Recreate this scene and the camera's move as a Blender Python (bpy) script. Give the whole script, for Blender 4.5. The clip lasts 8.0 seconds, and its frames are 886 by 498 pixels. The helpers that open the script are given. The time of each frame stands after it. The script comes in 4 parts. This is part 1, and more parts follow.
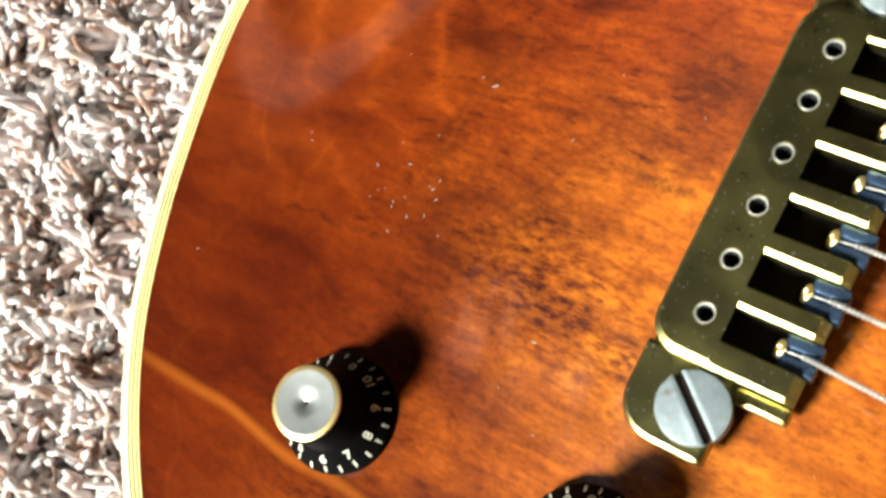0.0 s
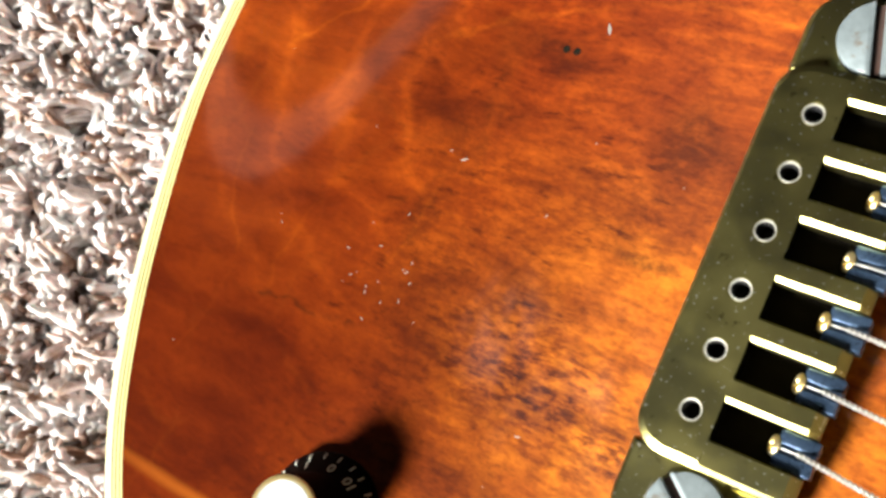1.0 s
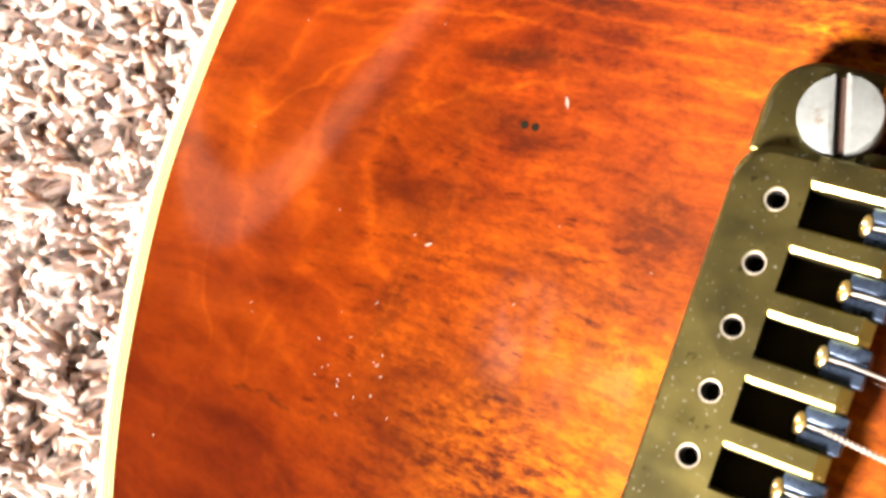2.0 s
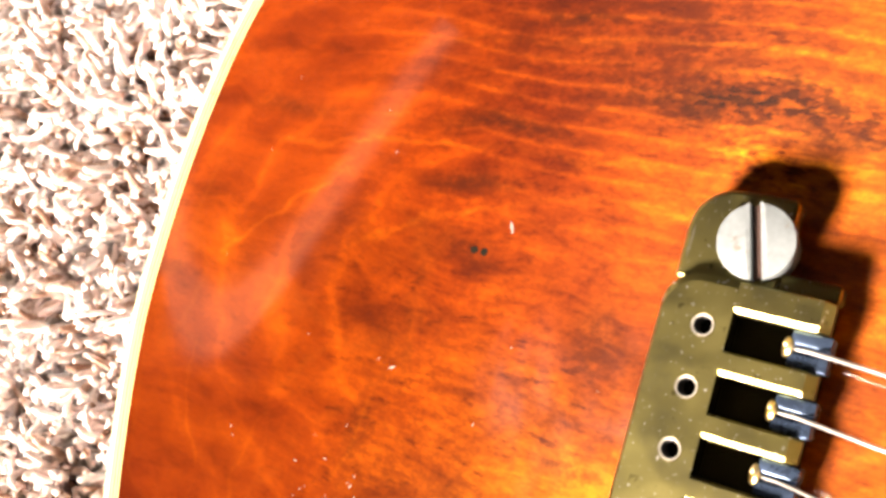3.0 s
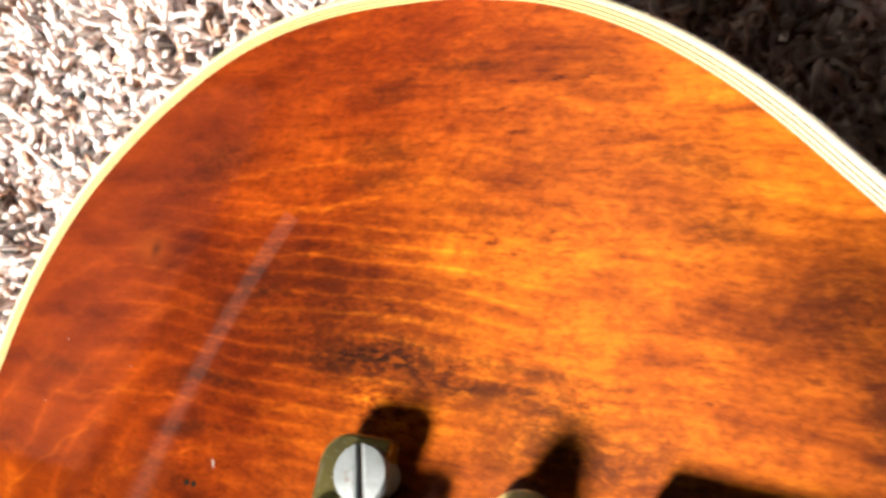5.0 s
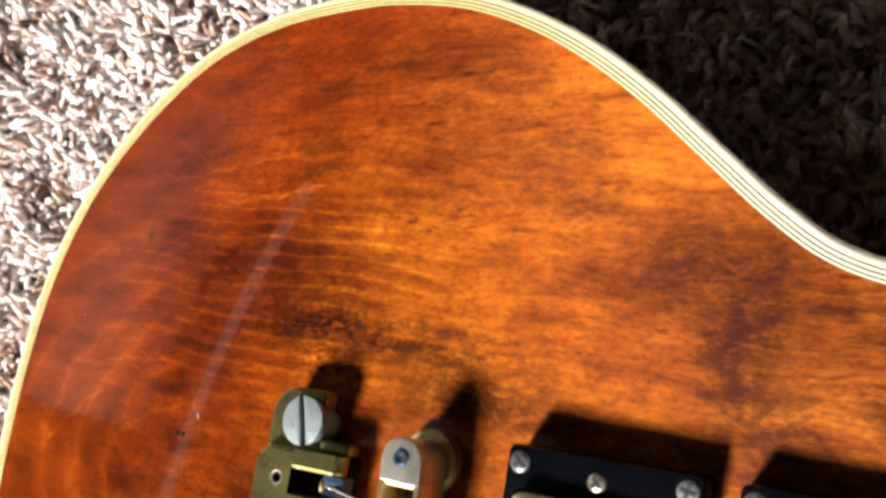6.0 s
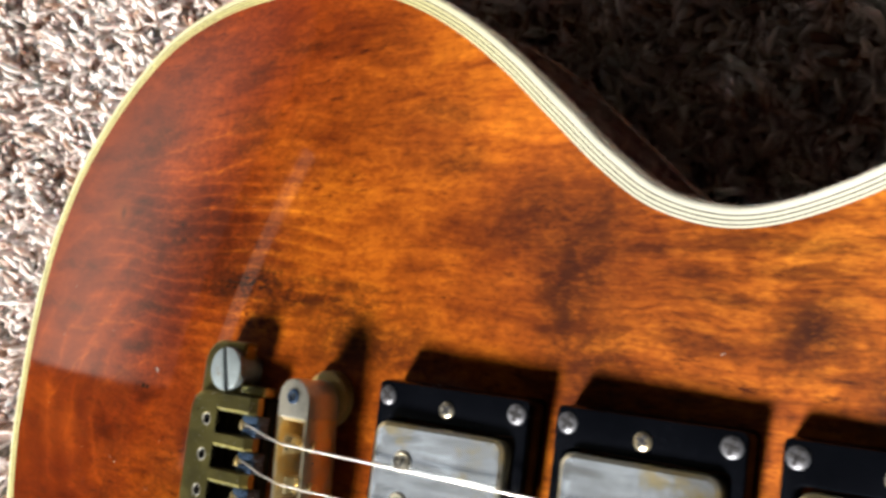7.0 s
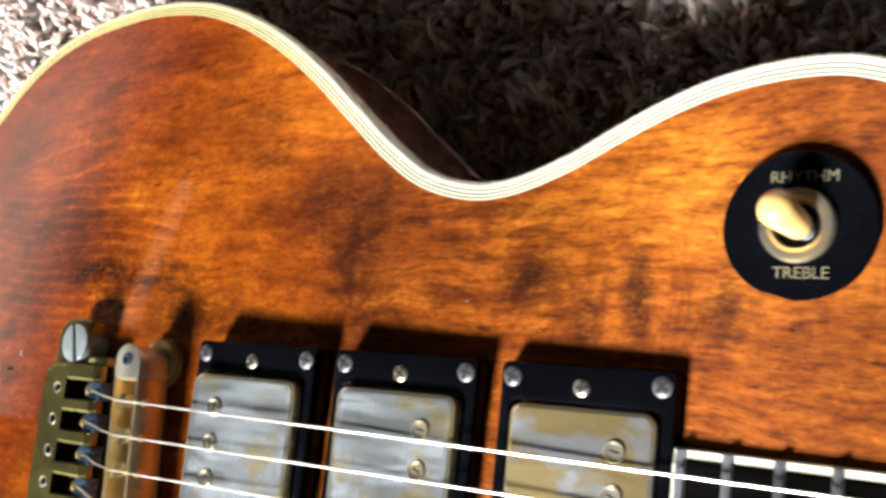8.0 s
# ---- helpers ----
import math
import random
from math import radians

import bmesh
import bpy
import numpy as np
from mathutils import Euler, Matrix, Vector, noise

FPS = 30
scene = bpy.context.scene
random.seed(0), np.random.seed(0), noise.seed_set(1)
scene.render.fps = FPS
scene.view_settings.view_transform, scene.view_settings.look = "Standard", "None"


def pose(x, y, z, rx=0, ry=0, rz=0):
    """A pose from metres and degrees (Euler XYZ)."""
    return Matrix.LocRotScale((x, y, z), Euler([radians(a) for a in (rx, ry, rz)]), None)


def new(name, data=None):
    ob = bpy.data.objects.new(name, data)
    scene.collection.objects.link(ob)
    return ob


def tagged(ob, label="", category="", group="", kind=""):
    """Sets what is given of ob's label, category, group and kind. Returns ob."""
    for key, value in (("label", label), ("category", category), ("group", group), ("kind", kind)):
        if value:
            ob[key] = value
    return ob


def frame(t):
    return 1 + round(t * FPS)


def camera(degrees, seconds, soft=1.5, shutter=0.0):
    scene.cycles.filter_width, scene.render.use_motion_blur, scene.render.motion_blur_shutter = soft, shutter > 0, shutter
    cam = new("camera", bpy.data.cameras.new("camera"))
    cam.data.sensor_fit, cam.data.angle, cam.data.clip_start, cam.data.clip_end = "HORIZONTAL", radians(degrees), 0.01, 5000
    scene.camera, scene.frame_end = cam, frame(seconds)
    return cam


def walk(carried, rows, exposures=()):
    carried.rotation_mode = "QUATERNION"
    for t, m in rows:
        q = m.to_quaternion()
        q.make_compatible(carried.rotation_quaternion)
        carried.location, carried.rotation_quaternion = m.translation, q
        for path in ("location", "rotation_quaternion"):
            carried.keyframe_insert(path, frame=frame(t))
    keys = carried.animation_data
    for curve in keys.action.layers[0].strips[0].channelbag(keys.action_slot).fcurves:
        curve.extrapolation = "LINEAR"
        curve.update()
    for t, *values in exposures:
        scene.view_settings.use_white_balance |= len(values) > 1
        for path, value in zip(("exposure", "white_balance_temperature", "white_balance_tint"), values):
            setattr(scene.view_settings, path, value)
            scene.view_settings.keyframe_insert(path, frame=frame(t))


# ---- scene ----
cam = camera(45.33, 8.0, soft=3.1, shutter=0.3)
PATH = [
    (0.0, 0.0209, -0.0535, 0.2774, 14.49, 15.72, 28.49),
    (0.5, 0.0249, -0.0419, 0.2787, 15.17, 17.39, 26.94),
    (1.0, 0.0200, -0.0312, 0.2680, 13.15, 18.30, 25.05),
    (1.2, 0.0178, -0.0265, 0.2657, 11.83, 18.38, 24.22),
    (2.3, 0.0233, 0.0010, 0.2611, 10.41, 21.66, 20.02),
    (2.5, 0.0245, 0.0046, 0.2633, 10.73, 21.82, 19.35),
    (3.0, 0.0316, 0.0134, 0.2694, 11.18, 22.50, 17.33),
    (3.5, 0.0439, 0.0227, 0.2784, 12.17, 23.03, 15.27),
    (4.0, 0.0595, 0.0373, 0.2888, 13.79, 23.50, 13.06),
    (4.5, 0.0782, 0.0421, 0.3011, 15.44, 21.95, 11.90),
    (5.0, 0.1044, 0.0424, 0.3061, 16.68, 20.51, 11.87),
    (5.2, 0.1146, 0.0438, 0.3108, 16.00, 20.20, 10.95),
    (6.3, 0.1761, 0.0504, 0.3326, 12.34, 28.20, 10.04),
    (6.5, 0.1892, 0.0518, 0.3337, 11.52, 29.53, 9.48),
    (7.0, 0.2265, 0.0521, 0.3260, 10.22, 32.31, 8.22),
    (7.5, 0.2594, 0.0407, 0.3317, 11.17, 31.40, 7.60),
    (8.0, 0.2869, 0.0298, 0.3437, 12.10, 29.16, 6.63),
]
# the phone brightens its picture over the dark wood and closes down again
EXPOSURES = [
    (0.0, 1.52, 6350, 2), (0.5, 1.74, 6350, 3), (1.2, 1.56, 6450, 8), (2.3, 2.42, 7900, 22), (4.0, 2.43, 7900, 22), (4.5, 2.12, 7500, 18),
    (5.2, 1.73, 7000, 15), (6.3, 1.30, 6600, 11), (7.0, 1.25, 6500, 9), (8.0, 1.50, 6400, 8),
]
walk(cam, [(t, pose(x, y, z, rx, ry, rz)) for t, x, y, z, rx, ry, rz in PATH], EXPOSURES)

# ---- light: low sun through the window, sky behind it ----
SUN_WAY = Vector((0.42, 1.0, -0.82)).normalized()
world = bpy.data.worlds.new("sky")
scene.world = world
world.use_nodes = True
wn = world.node_tree.nodes
sky = wn.new("ShaderNodeTexSky")
sky.sky_type, sky.sun_disc = "NISHITA", False
sky.dust_density, sky.ozone_density, sky.air_density = 7.0, 0.3, 0.8
sky.sun_elevation = math.asin(-SUN_WAY.z)
sky.sun_rotation = math.atan2(-SUN_WAY.x, -SUN_WAY.y)
world.node_tree.links.new(sky.outputs[0], wn["Background"].inputs[0])
wn["Background"].inputs[1].default_value = 0.0004
sun = new("sun", bpy.data.lights.new("sun", "SUN"))
sun.data.energy, sun.data.angle, sun.data.color = 5.0, radians(15.0), (1.0, 0.97, 0.92)
sun.matrix_world = Matrix.Translation((0, -1, 2)) @ SUN_WAY.to_track_quat("-Z", "Y").to_matrix().to_4x4()


# ---- materials ----
def shader(name, rough=0.5, metal=0.0, color=(0.5, 0.5, 0.5), coat=0.0):
    m = bpy.data.materials.new(name)
    m.use_nodes = True
    b = m.node_tree.nodes["Principled BSDF"]
    b.inputs["Roughness"].default_value, b.inputs["Metallic"].default_value = rough, metal
    b.inputs["Base Color"].default_value = (*color, 1)
    b.inputs["Coat Weight"].default_value = coat
    b.inputs["Coat Roughness"].default_value = 0.04
    return m, m.node_tree.nodes, m.node_tree.links, b


def node(nodes, links, kind, settings=(), **given):
    """A node with its settings and inputs; an input i3 is the fourth one."""
    n = nodes.new("ShaderNode" + kind)
    for key, value in settings:
        if key == "operation":
            n.operation = value
        elif key == "blend_type":
            n.blend_type = value
        elif key == "interpolation_type":
            n.interpolation_type = value
        elif key == "vector_type":
            n.vector_type = value
        elif key == "wave_type":
            n.wave_type = value
        elif key == "rings_direction":
            n.rings_direction = value
    for key, value in given.items():
        slot = n.inputs[int(key[1:])] if key[0] == "i" and key[1:].isdigit() else n.inputs[key]
        if isinstance(value, bpy.types.NodeSocket):
            links.new(value, slot)
        else:
            slot.default_value = value
    return n


def ramp(nodes, links, fac, stops):
    n = nodes.new("ShaderNodeValToRGB")
    links.new(fac, n.inputs[0])
    while len(n.color_ramp.elements) < len(stops):
        n.color_ramp.elements.new(0.5)
    for e, (at, c) in zip(n.color_ramp.elements, stops):
        e.position, e.color = at, (*c, 1) if len(c) == 3 else c
    return n.outputs[0]


def mix(nodes, links, fac, a, b, how="MIX"):
    n = node(nodes, links, "MixRGB", (("blend_type", how),), i0=fac, i1=a, i2=b)
    return n.outputs[0]


def math2(nodes, links, how, a, b):
    return node(nodes, links, "Math", (("operation", how),), i0=a, i1=b).outputs[0]


def noise_tex(nodes, links, vec, scale, detail=4.0, rough=0.55, stretch=None, at=(0, 0, 0)):
    if stretch or at != (0, 0, 0):
        vec = node(nodes, links, "Mapping", (), Vector=vec, Scale=stretch or (1, 1, 1), Location=at).outputs[0]
    return node(nodes, links, "TexNoise", (), Vector=vec, Scale=scale, Detail=detail, Roughness=rough).outputs[0]


def noise_color(nodes, links, vec, scale):
    return node(nodes, links, "TexNoise", (), Vector=vec, Scale=scale, Detail=3.0).outputs["Color"]


def bumped(nodes, links, bsdf, height, strength, dist):
    n = node(nodes, links, "Bump", (), Height=height, Strength=strength, Distance=dist)
    links.new(n.outputs[0], bsdf.inputs["Normal"])


def span(nodes, links, value, a, b, lo=0.0, hi=1.0):
    n = node(nodes, links, "MapRange", (("interpolation_type", "SMOOTHSTEP"),), i0=value, i1=a, i2=b, i3=lo, i4=hi)
    return n.outputs[0]


def blob(nodes, links, vec, x, y, rx, ry):
    """A soft round stain at (x, y) of that size in metres: 1 in its middle, 0 outside."""
    v = node(nodes, links, "Mapping", (("vector_type", "POINT"),), Vector=vec, Location=(-x / rx, -y / ry, 0), Scale=(1 / rx, 1 / ry, 0.001)).outputs[0]
    d = node(nodes, links, "VectorMath", (("operation", "LENGTH"),), i0=v).outputs["Value"]
    return span(nodes, links, d, 0.0, 1.3, 1.0, 0.0)


# place and size in millimetres of each stain and painted shade in the wood, and how dark it is: first the lower bout,
# then towards the neck
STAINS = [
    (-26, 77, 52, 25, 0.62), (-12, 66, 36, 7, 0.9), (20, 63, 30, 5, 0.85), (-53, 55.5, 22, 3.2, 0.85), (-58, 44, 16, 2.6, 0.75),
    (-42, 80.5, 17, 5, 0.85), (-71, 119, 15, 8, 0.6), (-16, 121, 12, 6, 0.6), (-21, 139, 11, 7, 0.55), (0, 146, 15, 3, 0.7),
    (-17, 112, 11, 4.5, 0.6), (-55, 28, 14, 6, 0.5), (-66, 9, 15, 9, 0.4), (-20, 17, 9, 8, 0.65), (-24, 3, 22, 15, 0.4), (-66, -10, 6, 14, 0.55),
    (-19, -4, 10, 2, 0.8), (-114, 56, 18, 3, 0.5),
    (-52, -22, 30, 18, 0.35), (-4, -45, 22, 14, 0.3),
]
# those at x 50 and 42 also paint in soft shade by the bridge
STAINS_AND_SHADE_NECK = [
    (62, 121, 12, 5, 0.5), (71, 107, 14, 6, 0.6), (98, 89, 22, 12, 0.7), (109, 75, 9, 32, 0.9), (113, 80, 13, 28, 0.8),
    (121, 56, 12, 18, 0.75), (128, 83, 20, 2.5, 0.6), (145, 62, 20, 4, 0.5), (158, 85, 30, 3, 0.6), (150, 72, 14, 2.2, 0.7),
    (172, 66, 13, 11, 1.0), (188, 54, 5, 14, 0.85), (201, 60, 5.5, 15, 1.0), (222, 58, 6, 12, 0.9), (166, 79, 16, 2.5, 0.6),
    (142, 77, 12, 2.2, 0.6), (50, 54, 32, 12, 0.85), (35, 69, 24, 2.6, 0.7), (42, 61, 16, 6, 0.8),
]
# pale growth lines that run along the strings: from x to x, the height, slope and bend in between, all in millimetres
LINES = [
    (-108, -18, 112.0, 6.0, 1.0, 0.9), (-94, -14, 101.0, 6.6, -1.2, 1.0), (-58, 0, 92.4, 2.4, -0.4, 0.8), (-124, -10, 50.4, 3.6, -1.6, 1.0),
    (-126, -84, 32.0, 14.5, -3.0, 0.8), (-88, -10, 40.0, 11.0, -4.5, 0.9), (-100, -30, 86.6, 3.0, -0.8, 0.7), (-96, 20, 76.0, 3.0, -2.0, 0.7),
]
# and those that run across them at the tail
CROSS = [(-34, -2, -119.5, -6.0, 4.0, 0.5), (-24, 0, -68.5, 3.0, -1.0, 0.4), (-40, -12, -98.0, 3.0, 2.0, 0.4), (-62, -32, -112, 5.0, -2.0, 0.3)]


def grain_line(nodes, links, u, v, lo, hi, mid, slope, bend, width):
    """A thin line v = mid + slope w + bend w w, with w from -1 to 1 between lo and hi: 1 on it, 0 beside it."""
    at = lambda q, k: math2(nodes, links, "MULTIPLY", q, k)
    w = math2(nodes, links, "DIVIDE", math2(nodes, links, "SUBTRACT", u, (lo + hi) / 2000), (hi - lo) / 2000)
    w2 = at(w, w)
    run = math2(nodes, links, "ADD", at(w, slope / 1000), at(w2, bend / 1000))
    d = math2(nodes, links, "ABSOLUTE", math2(nodes, links, "SUBTRACT", math2(nodes, links, "SUBTRACT", v, mid / 1000), run), 0.0)
    return at(span(nodes, links, d, 0.0, width / 1000, 1.0, 0.0), span(nodes, links, w2, 0.45, 1.0, 1.0, 0.0))


def wood_top():
    m, n, l, b = shader("amber_lacquered_wood", 0.4, coat=1.0)
    b.inputs["Coat IOR"].default_value = 1.52
    # light glances off the fibres, which lie along the strings: the sheen is narrow along them and wide across
    b.inputs["Metallic"].default_value, b.inputs["Roughness"].default_value, b.inputs["Anisotropic"].default_value = 0.3, 0.6, 0.85
    l.new(node(n, l, "CombineXYZ", (), i0=0.0, i1=1.0, i2=0.0).outputs[0], b.inputs["Tangent"])
    obj = node(n, l, "TexCoord").outputs["Object"]
    warp = node(n, l, "TexNoise", (), Vector=obj, Scale=20.0, Detail=2.0).outputs["Color"]
    shift = node(n, l, "VectorMath", (("operation", "MULTIPLY_ADD"),), i0=warp, i1=(0.012, 0.012, 0), i2=obj).outputs[0]
    wild = node(n, l, "VectorMath", (("operation", "MULTIPLY_ADD"),), i0=noise_color(n, l, obj, 55.0), i1=(0.02, 0.02, 0), i2=obj).outputs[0]
    curl = node(n, l, "VectorMath", (("operation", "MULTIPLY_ADD"),), i0=noise_color(n, l, obj, 38.0), i1=(0.017, 0.017, 0), i2=obj).outputs[0]
    # broad clouds, bands and grain along the strings, flecks and pores
    broad = noise_tex(n, l, wild, 15.0, 5.0, 0.6, (0.65, 1.0, 1.0))
    bands = noise_tex(n, l, curl, 75.0, 6.0, 0.65, (0.22, 1.0, 1.0), (0.4, 0.1, 0))
    grain = noise_tex(n, l, shift, 330.0, 6.0, 0.7, (0.13, 1.0, 1.0))
    fleck = noise_tex(n, l, obj, 480.0, 4.0, 0.65, (0.3, 1.0, 1.0), (0.7, 0.2, 0))
    mottle = noise_tex(n, l, wild, 210.0, 5.0, 0.65, (0.7, 1.0, 1.0))
    across = node(n, l, "SeparateXYZ", (), i0=wild)
    x = across.outputs[0]
    # the stain is redder at the tail and golden towards the neck
    gold = span(n, l, math2(n, l, "SUBTRACT", x, math2(n, l, "MULTIPLY", across.outputs[1], 0.3)), -0.065, 0.04)
    base_red = ramp(n, l, broad, [(0.3, (0.094, 0.0096, 0.0009)), (0.5, (0.172, 0.0215, 0.0013)), (0.7, (0.24, 0.037, 0.0019))])
    base_gold = ramp(n, l, broad, [(0.3, (0.115, 0.0175, 0.0018)), (0.5, (0.285, 0.064, 0.0036)), (0.7, (0.43, 0.125, 0.006))])
    honey = ramp(n, l, broad, [(0.3, (0.135, 0.024, 0.0026)), (0.5, (0.235, 0.055, 0.0047)), (0.7, (0.34, 0.1, 0.0085))])
    col = mix(n, l, span(n, l, x, 0.09, 0.16), mix(n, l, gold, base_red, base_gold), honey)
    # a darker, redder field round the knobs, with an uneven edge
    field = math2(n, l, "MULTIPLY", span(n, l, math2(n, l, "ADD", across.outputs[1], math2(n, l, "MULTIPLY", x, 0.12)), -0.026, -0.05), span(n, l, x, 0.0, -0.05))
    col = mix(n, l, math2(n, l, "MULTIPLY", field, 0.75), col, (0.68, 0.55, 0.6, 1), "MULTIPLY")
    tone = ramp(n, l, bands, [(0.3, (0.42, 0.32, 0.3)), (0.46, (0.92, 0.88, 0.85)), (0.64, (1.35, 1.5, 1.6))])
    col = mix(n, l, 0.85, col, tone, "MULTIPLY")
    tone = ramp(n, l, grain, [(0.28, (0.45, 0.34, 0.3)), (0.46, (0.95, 0.92, 0.9)), (0.64, (1.3, 1.4, 1.4))])
    # the tail end is smoother than the rest
    rest = span(n, l, x, -0.1, -0.03, 0.3, 1.0)
    col = mix(n, l, math2(n, l, "MULTIPLY", rest, 0.8), col, tone, "MULTIPLY")
    tone = ramp(n, l, mottle, [(0.3, (0.55, 0.45, 0.4)), (0.48, (0.97, 0.95, 0.94)), (0.66, (1.2, 1.3, 1.3))])
    col = mix(n, l, math2(n, l, "MULTIPLY", rest, 0.7), col, tone, "MULTIPLY")
    speck = noise_tex(n, l, obj, 780.0, 4.0, 0.7, (0.55, 1.0, 1.0), (0.3, 0.6, 0))
    tone = ramp(n, l, speck, [(0.3, (0.5, 0.42, 0.38)), (0.47, (0.97, 0.96, 0.95)), (0.65, (1.28, 1.36, 1.36))])
    col = mix(n, l, math2(n, l, "MULTIPLY", rest, 0.7), col, tone, "MULTIPLY")
    tone = ramp(n, l, fleck, [(0.3, (0.22, 0.13, 0.1)), (0.43, (1, 1, 1))])
    many = span(n, l, noise_tex(n, l, obj, 34.0, 4.0, 0.6, (0.6, 1, 1), (3, 1, 0)), 0.42, 0.64)
    col = mix(n, l, math2(n, l, "MULTIPLY", many, rest), col, tone, "MULTIPLY")
    # the wood pales towards the bass edge
    pale = span(n, l, across.outputs[1], -0.05, 0.1, 0.74, 1.14)
    col = mix(n, l, 1.0, col, node(n, l, "CombineXYZ", (), i0=pale, i1=pale, i2=pale).outputs[0], "MULTIPLY")
    # browner again beside the neck
    dim = span(n, l, x, 0.205, 0.265, 1.0, 0.72)
    col = mix(n, l, 1.0, col, node(n, l, "CombineXYZ", (), i0=dim, i1=dim, i2=dim).outputs[0], "MULTIPLY")
    # short dark dashes with golden gaps towards the neck
    dash = noise_tex(n, l, shift, 520.0, 5.0, 0.62, (0.2, 1.0, 1.0), (0.15, 0.9, 0))
    tone = ramp(n, l, dash, [(0.37, (0.2, 0.11, 0.08)), (0.47, (0.88, 0.82, 0.78)), (0.6, (1.35, 1.55, 1.5))])
    col = mix(n, l, span(n, l, x, 0.1, 0.15, 0.0, 0.5), col, tone, "MULTIPLY")
    # dark flames across the grain beside the neck pickup
    flame = noise_tex(n, l, shift, 150.0, 4.0, 0.6, (1.0, 0.3, 1.0), (0.35, 0.6, 0))
    tone = ramp(n, l, flame, [(0.4, (0.3, 0.2, 0.15)), (0.5, (0.95, 0.93, 0.9)), (0.62, (1.2, 1.3, 1.3))])
    col = mix(n, l, math2(n, l, "MULTIPLY", blob(n, l, shift, 0.215, 0.062, 0.06, 0.02), 0.7), col, tone, "MULTIPLY")
    # curved growth lines in the lower bout
    bend = node(n, l, "VectorMath", (("operation", "MULTIPLY_ADD"),), i0=noise_color(n, l, obj, 7.0), i1=(0.03, 0.03, 0), i2=obj).outputs[0]
    ring_v = node(n, l, "Mapping", (), Vector=bend, Location=(0.02, 0.25, 0), Scale=(0.4, 1.0, 1.0)).outputs[0]
    rings = node(n, l, "TexWave", (("wave_type", "RINGS"), ("rings_direction", "Z")), Vector=ring_v, Scale=70.0, Distortion=4.5, Detail=1.5, **{"Detail Scale": 0.35}).outputs[1]
    lines = ramp(n, l, rings, [(0.0, (0.6, 0.48, 0.44)), (0.6, (0.84, 0.78, 0.74)), (0.86, (1.05, 1.05, 1.02)), (1.0, (1.9, 2.5, 2.2))])
    col = mix(n, l, math2(n, l, "MULTIPLY", math2(n, l, "MULTIPLY", blob(n, l, obj, -0.035, 0.077, 0.078, 0.042), 0.72), span(n, l, noise_tex(n, l, wild, 40.0, 3.0, 0.6, (0.4, 1, 1), (5, 2, 0)), 0.32, 0.56, 0.25, 1.0)), col, lines, "MULTIPLY")
    # wide arches of the growth rings at the tail
    arch_v = node(n, l, "Mapping", (), Vector=wild, Location=(0.004, -0.03, 0), Scale=(0.6, 1.0, 1.0)).outputs[0]
    arches = node(n, l, "TexWave", (("wave_type", "RINGS"), ("rings_direction", "Z")), Vector=arch_v, Scale=27.0, Distortion=1.2, Detail=2.0, **{"Detail Scale": 0.6}).outputs[1]
    lines = ramp(n, l, arches, [(0.0, (0.72, 0.66, 0.62)), (0.5, (0.95, 0.94, 0.93)), (0.86, (1.08, 1.1, 1.1)), (1.0, (1.5, 1.75, 1.6))])
    col = mix(n, l, math2(n, l, "MULTIPLY", span(n, l, x, -0.02, -0.065), math2(n, l, "MULTIPLY", blob(n, l, obj, -0.09, 0.03, 0.1, 0.085), 0.65)), col, lines, "MULTIPLY")
    # thin pale veins that wander through the tail end
    vein = node(n, l, "TexVoronoi", (), Vector=node(n, l, "VectorMath", (("operation", "MULTIPLY_ADD"),), i0=noise_color(n, l, obj, 30.0), i1=(0.035, 0.035, 0), i2=obj).outputs[0], Scale=26.0)
    vein.feature = "DISTANCE_TO_EDGE"
    thin = math2(n, l, "MULTIPLY", span(n, l, vein.outputs[0], 0.0, 0.035, 1.0, 0.0), math2(n, l, "MULTIPLY", span(n, l, x, 0.0, -0.09), span(n, l, broad, 0.42, 0.6)))
    col = mix(n, l, math2(n, l, "MULTIPLY", thin, 0.08), col, (0.3, 0.075, 0.007, 1))
    # a lighter stripe near the tail on the treble side
    stripe = math2(n, l, "MULTIPLY", blob(n, l, shift, -0.075, -0.079, 0.06, 0.0018), 0.75)
    col = mix(n, l, stripe, col, (0.34, 0.085, 0.008, 1))
    # stains of the figure, with the soft shade painted in by the bridge
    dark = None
    for px, py, rx, ry, k in STAINS + STAINS_AND_SHADE_NECK:
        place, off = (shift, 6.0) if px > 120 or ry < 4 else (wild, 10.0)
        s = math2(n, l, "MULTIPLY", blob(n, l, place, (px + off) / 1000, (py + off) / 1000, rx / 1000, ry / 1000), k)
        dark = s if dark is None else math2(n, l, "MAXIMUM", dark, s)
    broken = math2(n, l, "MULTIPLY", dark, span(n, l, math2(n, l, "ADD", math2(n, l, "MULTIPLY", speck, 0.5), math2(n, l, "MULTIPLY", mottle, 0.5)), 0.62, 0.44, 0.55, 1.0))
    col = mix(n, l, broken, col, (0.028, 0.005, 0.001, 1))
    # pale growth lines, some along and some across the strings
    wavy = node(n, l, "VectorMath", (("operation", "MULTIPLY_ADD"),), i0=noise_color(n, l, obj, 90.0), i1=(0.008, 0.008, 0), i2=obj).outputs[0]
    wavy = node(n, l, "SeparateXYZ", (), i0=wavy)
    wu, wv = (math2(n, l, "SUBTRACT", wavy.outputs[q], 0.004) for q in (0, 1))
    pale_line = None
